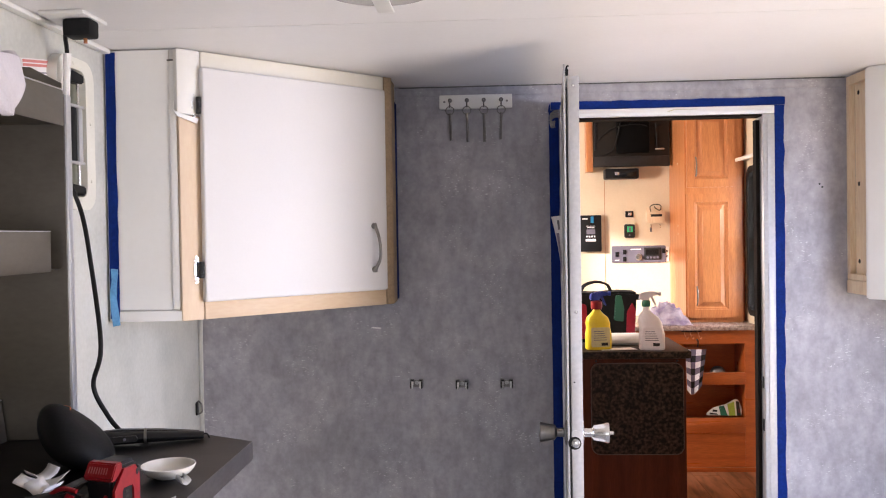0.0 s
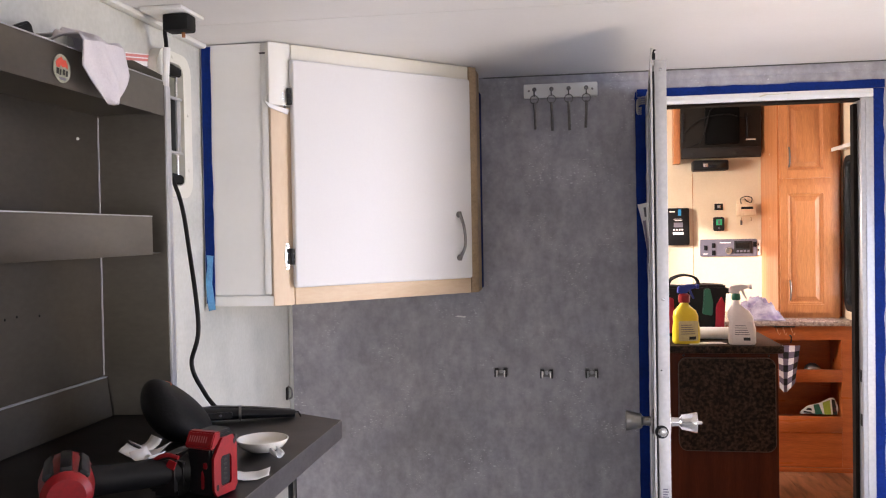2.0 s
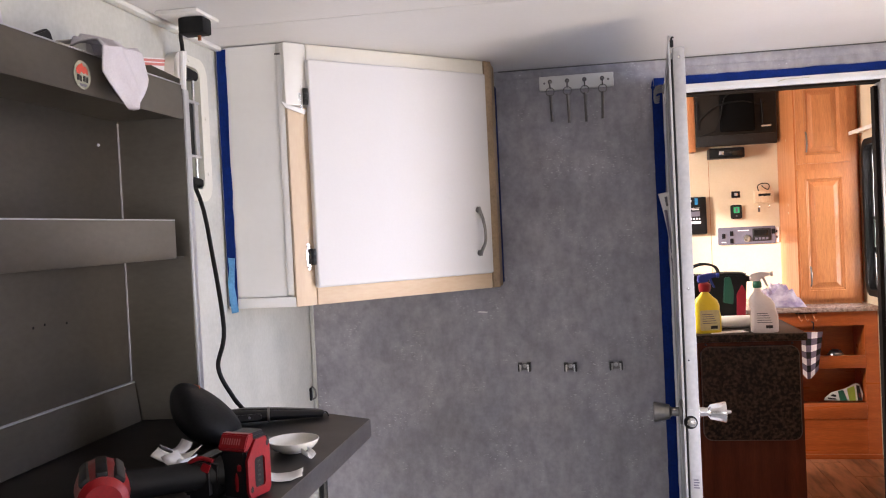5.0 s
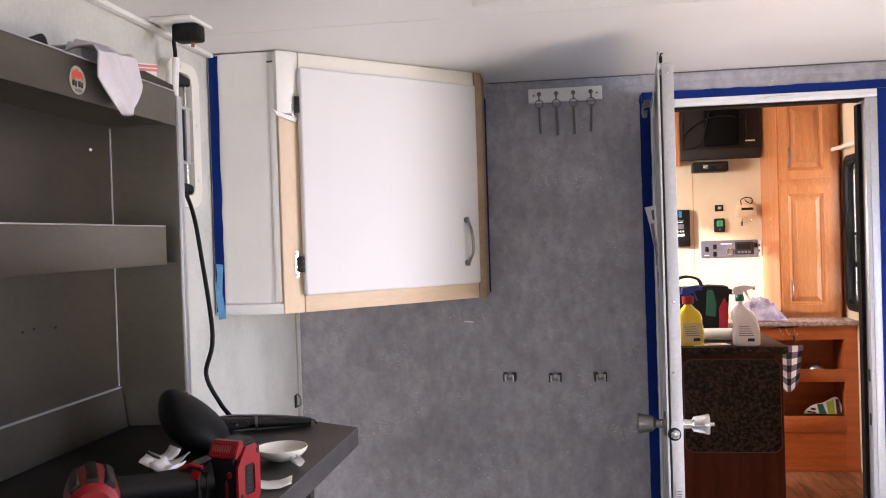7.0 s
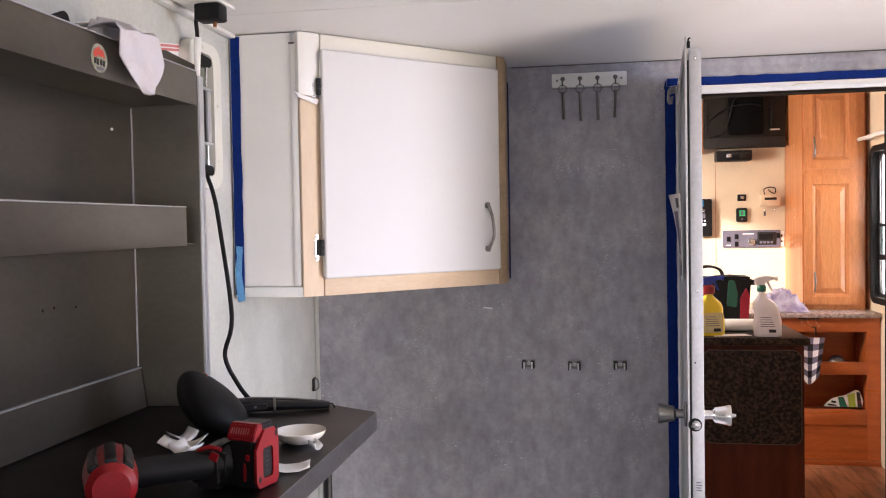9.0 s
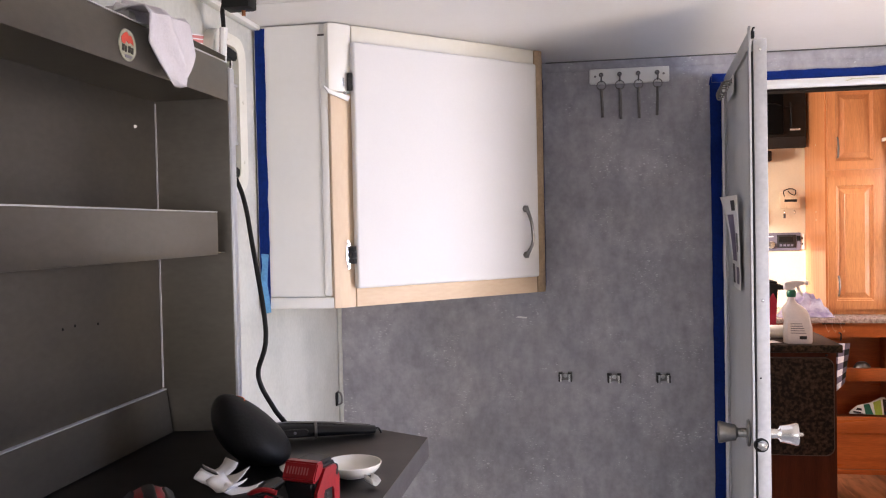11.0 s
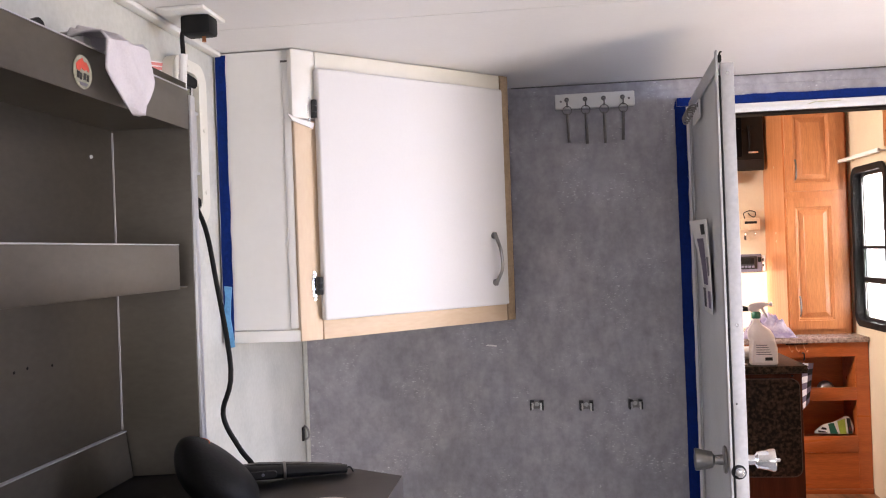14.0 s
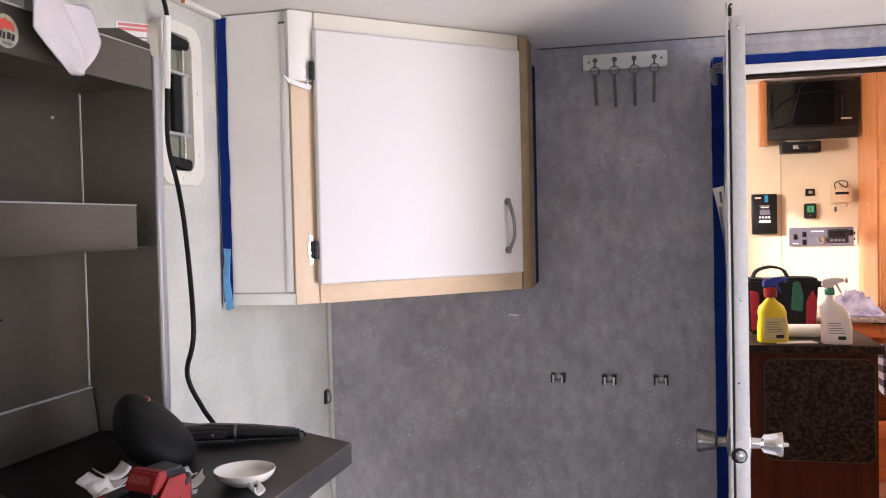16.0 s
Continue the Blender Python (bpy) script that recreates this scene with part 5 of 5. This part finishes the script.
# ---- things on the shelf and bench ----
def hanging_rag():
    t = thing("hanging_rag", XL + 0.134, 1.338, 1.743, "pale grey cloth hanging over the shelf edge", "cloth")
    bm = bmesh.new()
    nu, nv, vs = 28, 34, []
    for a in range(nv + 1):
        v = a / nv
        for b in range(nu + 1):
            u = b / nu - 0.5
            k = u + 0.5
            if v < 0.3:         # bunched on the shelf, then over the lip
                s_ = v / 0.3
                lo, hi = -0.030 - 0.032 * s_, 0.012 + 0.049 * s_
                p = (-0.050 + 0.066 * s_, lo + (hi - lo) * k, 0.016 + 0.022 * (1 - s_) * math.sin(math.pi * k) + 0.008 * math.sin(k * 11 + 3 * s_) * (0.4 + 0.6 * k))
            else:
                s_ = (v - 0.3) / 0.7
                lo = -0.062 + 0.004 * s_ if s_ < 0.45 else -0.060 + 0.078 * ((s_ - 0.45) / 0.55) ** 1.1
                hi = 0.061 + 0.024 * s_ / 0.42 if s_ < 0.42 else 0.085 - 0.050 * ((s_ - 0.42) / 0.58) ** 1.6
                ridge = 0.012 * math.exp(-((k - 0.30 - 0.25 * s_) / 0.10) ** 2) * (1 - 0.6 * s_)
                wave = 0.006 * math.sin(u * 7 + s_ * 2.5) * (0.4 + 0.6 * s_) + ridge
                p = (0.022 + wave, lo + (hi - lo) * k, 0.014 - 0.098 * s_ + 0.010 * (k - 0.5) * (1 - s_))
            vs.append(bm.verts.new(p))
    n = nu + 1
    for a in range(nv):
        for b in range(nu):
            bm.faces.new([vs[i] for i in (a * n + b, a * n + b + 1, (a + 1) * n + b + 1, (a + 1) * n + b)])
    c = part("cloth", bm, M_CLOTH, t)
    c.modifiers.new("thick", "SOLIDIFY").thickness = 0.003
    return t


hanging_rag()
wb = thing("white_carton", -0.797, 1.378, 1.679, "small white carton on the steel shelf", "carton")
part("carton", box(-0.030, 0.026, -0.045, 0.045, 0, 0.092, 0.004), M_PAPER, wb)
part("flap", moved(box(-0.032, 0.030, -0.055, 0.0, 0, 0.002), pose(0, 0.012, 0.094, -4)), M_PAPER, wb)
ph = thing("black_phone_case", -0.80, 1.283, 1.679, "black flat case standing on the shelf", "case")
part("case", moved(prism(round_rect(-0.028, 0.028, 0, 0.088, 0.01), -0.005, 0.005, 0.003, "yz"), pose(0, 0, 0.013, 24)), M_BLACK, ph)
draped("white_rag", -0.80, 1.13, 1.679, "bunched white cloth on the steel shelf", "cloth", M_CLOTH, 0.11, 7.0, w=0.08, d=0.16)

bw = thing("bowl", -0.4460, 1.331, 1.0868, "shallow white ceramic dish on the bench", "dish")
part("dish", lathe([(0, 0.0), (0.021, 0.0), (0.023, 0.002), (0.033, 0.006), (0.0390, 0.0125), (0.0416, 0.0185), (0.0411, 0.0196), (0.0393, 0.0190), (0.0362, 0.0120), (0.031, 0.0078), (0.020, 0.0045), (0, 0.0040)], 40), M_CERAMIC, bw)


def scrap(x, y, turn, size, curl, seed):
    t = thing("paper_scrap", x, y, 1.0866, "torn curled white paper scrap on the bench", "paper scrap", turn, "torn scraps on the bench")
    bm = bmesh.new()
    vs = []
    for a in range(7):
        for b in range(4):
            u, v = a / 6 - 0.5, b / 3 - 0.5
            rag = 0.18 * noise.noise(Vector((a * 0.9 + seed, b * 1.3, seed)))
            ang = curl * u
            vs.append(bm.verts.new((size * (math.sin(ang) / max(curl, 0.01)) * (1 + rag), size * 0.5 * v * (1 + rag * 1.5), 0.001 + size * (1 - math.cos(ang)) / max(curl, 0.01) + 0.004 * (v + 0.5))))
    for a in range(6):
        for b in range(3):
            bm.faces.new([vs[i] for i in (a * 4 + b, a * 4 + b + 1, a * 4 + b + 5, a * 4 + b + 4)])
    part("scrap", bm, M_PAPER, t).modifiers.new("thick", "SOLIDIFY").thickness = 0.0008


for row in ((-0.406, 1.285, 60, 0.032, 4.2, 1), (-0.405, 1.175, 20, 0.055, 0.8, 2), (-0.512, 1.300, 40, 0.050, 2.4, 3), (-0.535, 1.330, -40, 0.045, 1.4, 4), (-0.62, 1.275, 10, 0.075, 1.4, 5), (-0.60, 1.245, -30, 0.06, 1.8, 6), (-0.64, 1.315, 65, 0.055, 2.2, 7), (-0.575, 1.235, 5, 0.05, 1.2, 8), (-0.492, 1.275, 10, 0.012, 0.8, 9)):
    scrap(*row)


def drill():
    t = thing("cordless_drill", -0.435, 1.110, 1.0868, "red and black cordless drill lying on the bench", "drill", -6)
    bat = part("battery", prism([(-0.034, -0.034), (0.032, -0.036), (0.036, -0.028), (0.036, 0.030), (0.030, 0.040), (-0.034, 0.040)], 0.001, 0.064, 0.005), M_BLACK, t, "black battery pack")
    bat.scale, bat.rotation_euler = (0.62, 0.70, 1.06), (0, 0, radians(-9))
    part("dark_top", prism([(-0.034, 0.062), (0.034, 0.062), (0.034, 0.068), (0.026, 0.078), (-0.026, 0.080), (-0.034, 0.074)], -0.010, 0.036, 0.004, "xz"), M_BLACK, bat)
    part("top_band", prism([(-0.041, 0.063), (-0.034, 0.059), (-0.0105, 0.070), (-0.0105, 0.081), (-0.027, 0.081)], -0.034, 0.037, 0.002, "yz"), M_RED, bat, "red slanted cover band")
    part("dark_back", box(-0.030, 0.034, 0.035, 0.043, 0.004, 0.070, 0.004), M_BLACK, bat)
    part("front_guard", ring([(-0.038, 0.010), (-0.030, 0.001), (0.024, 0.001), (0.031, 0.008), (0.031, 0.060), (0.020, 0.073), (-0.012, 0.073), (-0.038, 0.050)], [(-0.018, 0.016), (-0.014, 0.012), (0.010, 0.012), (0.014, 0.016), (0.014, 0.046), (0.010, 0.050), (-0.014, 0.050), (-0.018, 0.046)], 0.0362, 0.0425, "yz"), M_RED, bat, "red guard")
    part("gauge", prism(round_rect(-0.018, 0.014, 0.012, 0.050, 0.004), 0.0362, 0.0385, 0.001, "yz"), M_BLACK, bat)
    for q in range(5):
        part("gauge_bar", box(0.0386, 0.0392, -0.006, 0.004, 0.018 + 0.006 * q, 0.021 + 0.006 * q), M_CHAR, bat)
    for y, z in ((-0.028, 0.012), (0.024, 0.064)):
        part("guard_recess", moved(lathe([(0, 0.0006), (0.004, 0.0004), (0.0045, 0)], 6), pose(0.0425, y, z, 0, 90)), M_BLACK, bat)
    part("release_button", prism(round_rect(0.014, 0.024, 0.036, 0.044, 0.003), -0.0400, -0.0360, 0.001, "xz"), M_RED, bat, "red release button")
    part("side_trim", prism([(0.008, 0.010), (0.013, 0.010), (0.014, 0.026), (0.010, 0.034), (0.007, 0.026)], -0.0395, -0.0350, 0.001, "xz"), M_RED, bat, "red side trim")
    for q in range(8):
        part("name_bar", moved(box(-0.0013, 0.0013, -0.0045, 0.0045, 0, 0.0005), pose(-0.024 + 0.0062 * q, -0.0343, 0.0722, 52)), M_GAUGE, bat)
    foot = part("foot", prism([(-0.070, 0.002), (-0.020, 0.002), (-0.020, 0.056), (-0.036, 0.062), (-0.058, 0.056), (-0.070, 0.036)], -0.046, 0.010, 0.008, "xz"), M_BLACK, t, "black moulded handle foot")
    part("red_edge", tube([(-0.066, -0.044, 0.030), (-0.058, -0.045, 0.050), (-0.040, -0.045, 0.059), (-0.022, -0.044, 0.056)], 0.0030, 8), M_RED, foot, "red edge line")
    part("red_mark", prism([(-0.040, 0.044), (-0.028, 0.040), (-0.024, 0.050), (-0.034, 0.054)], -0.0475, -0.0455, 0, "xz"), M_RED, foot)
    part("handle", tube([(-0.028, -0.015, 0.034), (-0.060, -0.045, 0.034), (-0.098, -0.078, 0.034), (-0.126, -0.100, 0.034)], lambda u: 0.023 - 0.004 * math.sin(u * 3.1), 14), M_BLACK, t, "black rubber handle")
    axis = pose(-0.140, -0.112, 0.036, 0, 90, 128)
    body = part("motor_body", moved(lathe([(0, -0.070), (0.022, -0.070), (0.030, -0.062), (0.032, -0.03), (0.034, 0.0), (0.032, 0.035), (0.026, 0.048), (0, 0.048)], 24), axis), M_RED, t, "red motor housing")
    for a in (-40, 0, 40):
        part("grip_band", moved(box(0.026, 0.0355, -0.007, 0.007, -0.060, 0.030, 0.003), axis @ pose(0, 0, 0, 0, 0, 180 + a)), M_BLACK, body)
    part("chuck", moved(lathe([(0, 0.0), (0.023, 0.0), (0.022, 0.022), (0.016, 0.032), (0.006, 0.035), (0, 0.035)], 20), axis @ pose(0, 0, 0.049)), M_CHAR, t, "dark chuck")
    return t


drill()


def black_pouch():
    t = thing("black_pouch", -0.632, 1.40, 1.0868, "smooth black rounded pouch with an orange seam", "pouch", 30)
    def shape(x, y, z):
        lean = 0.030 * z
        return (0.050 * x * (1 - 0.22 * z) - lean, 0.074 * y * (1 - 0.12 * z) + 0.6 * lean, max(0.001, 0.046 + 0.054 * z))
    bm = bmesh.new()
    bmesh.ops.create_uvsphere(bm, u_segments=32, v_segments=18, radius=1.0)
    for v in bm.verts:
        v.co = shape(*v.co)
    part("body", bm, mat("black_leather", (0.007, 0.007, 0.0075), 0.58, 0, 0.1, 12, 180, 0.15, spec=0.2), t)
    line = []
    for k in range(7):
        a, e = radians(-20 + 14 * k), radians(56)
        line.append(shape(1.01 * math.cos(e) * math.cos(a), 1.01 * math.cos(e) * math.sin(a), 1.01 * math.sin(e)))
    part("seam", tube(line, 0.0011, 6, steps=3), mat("orange_seam", (0.75, 0.18, 0.06), 0.5), t, "orange seam")
    return t


black_pouch()


def tool_case():
    t = thing("black_multitool", -0.592, 1.538, 1.0868, "long black folded knife-like tool on the bench", "tool", 20)
    flat = Matrix.Diagonal((1.0, 1.25, 0.72, 1.0))
    body = part("body", moved(tube([(-0.105, 0, 0.019), (-0.085, 0, 0.020), (-0.02, 0, 0.019), (0.03, 0, 0.0165), (0.08, 0, 0.013), (0.124, 0, 0.0095)], lambda u: 0.0195 - 0.0105 * u ** 1.5 - 0.004 * max(0.0, 0.06 - u) / 0.06, 16), flat), M_BLACK, t)
    part("spine", moved(prism([(-0.095, 0.026), (-0.02, 0.031), (0.05, 0.025), (0.118, 0.0155), (0.118, 0.0125), (0.05, 0.020), (-0.02, 0.026), (-0.095, 0.022)], -0.004, 0.012, 0.0015, "xz"), Matrix.Diagonal((1, 1, 0.9, 1))), M_CHAR, body, "raised spine")
    part("grip", prism(round_rect(-0.062, 0.010, 0.009, 0.0205, 0.005), -0.0250, -0.0215, 0.001, "xz"), M_CHAR, body, "oval grip inset")
    part("band", moved(lathe([(0.0165, -0.0025), (0.0178, -0.0015), (0.0178, 0.0015), (0.0165, 0.0025)], 18), pose(0.0225, 0, 0.0132, 0, 90) @ Matrix.Diagonal((0.80, 1.22, 1, 1))), M_NICKEL, t, "bright band")
    for x in (-0.046, -0.012):
        part("button", moved(lathe([(0, 0.0012), (0.0022, 0.0008), (0.0026, 0)], 10), pose(x, -0.0250, 0.0145, 90)), M_GREYP, t)
    for x in (-0.098, -0.086):
        part("pivot", moved(lathe([(0, 0.002), (0.0045, 0.0012), (0.0055, 0)], 12), pose(x, -0.0215, 0.013, 90)), M_CHAR, t)
    part("end_wire", tube([(0.122, 0, 0.008), (0.129, 0, 0.009), (0.133, -0.002, 0.004), (0.134, -0.004, 0.001)], 0.0016, 6), M_BLACK, t)
    return t


tool_case()

# ---- kitchen floor planks ----
floor = bpy.data.objects["kitchen_floor"]
plank = finish(box(-0.074, 0.074, -0.5, 0.5, -0.0035, 0.004, 0.0012, 1), "plank", M_KFLOOR, False)
for i in range(17):
    x, y = XL + 0.08 + 0.15 * i, YB + 0.056
    length = (0.35, 0.9, 0.62)[i % 3]
    while x < KX and y < 5.30:
        end = min(y + length, 5.84)
        p = new("plank", plank)
        p.location, p.scale = (x, (y + end) / 2, 0), (1, end - y - 0.002, 1)
        p.parent = floor
        y, length = end, 0.9
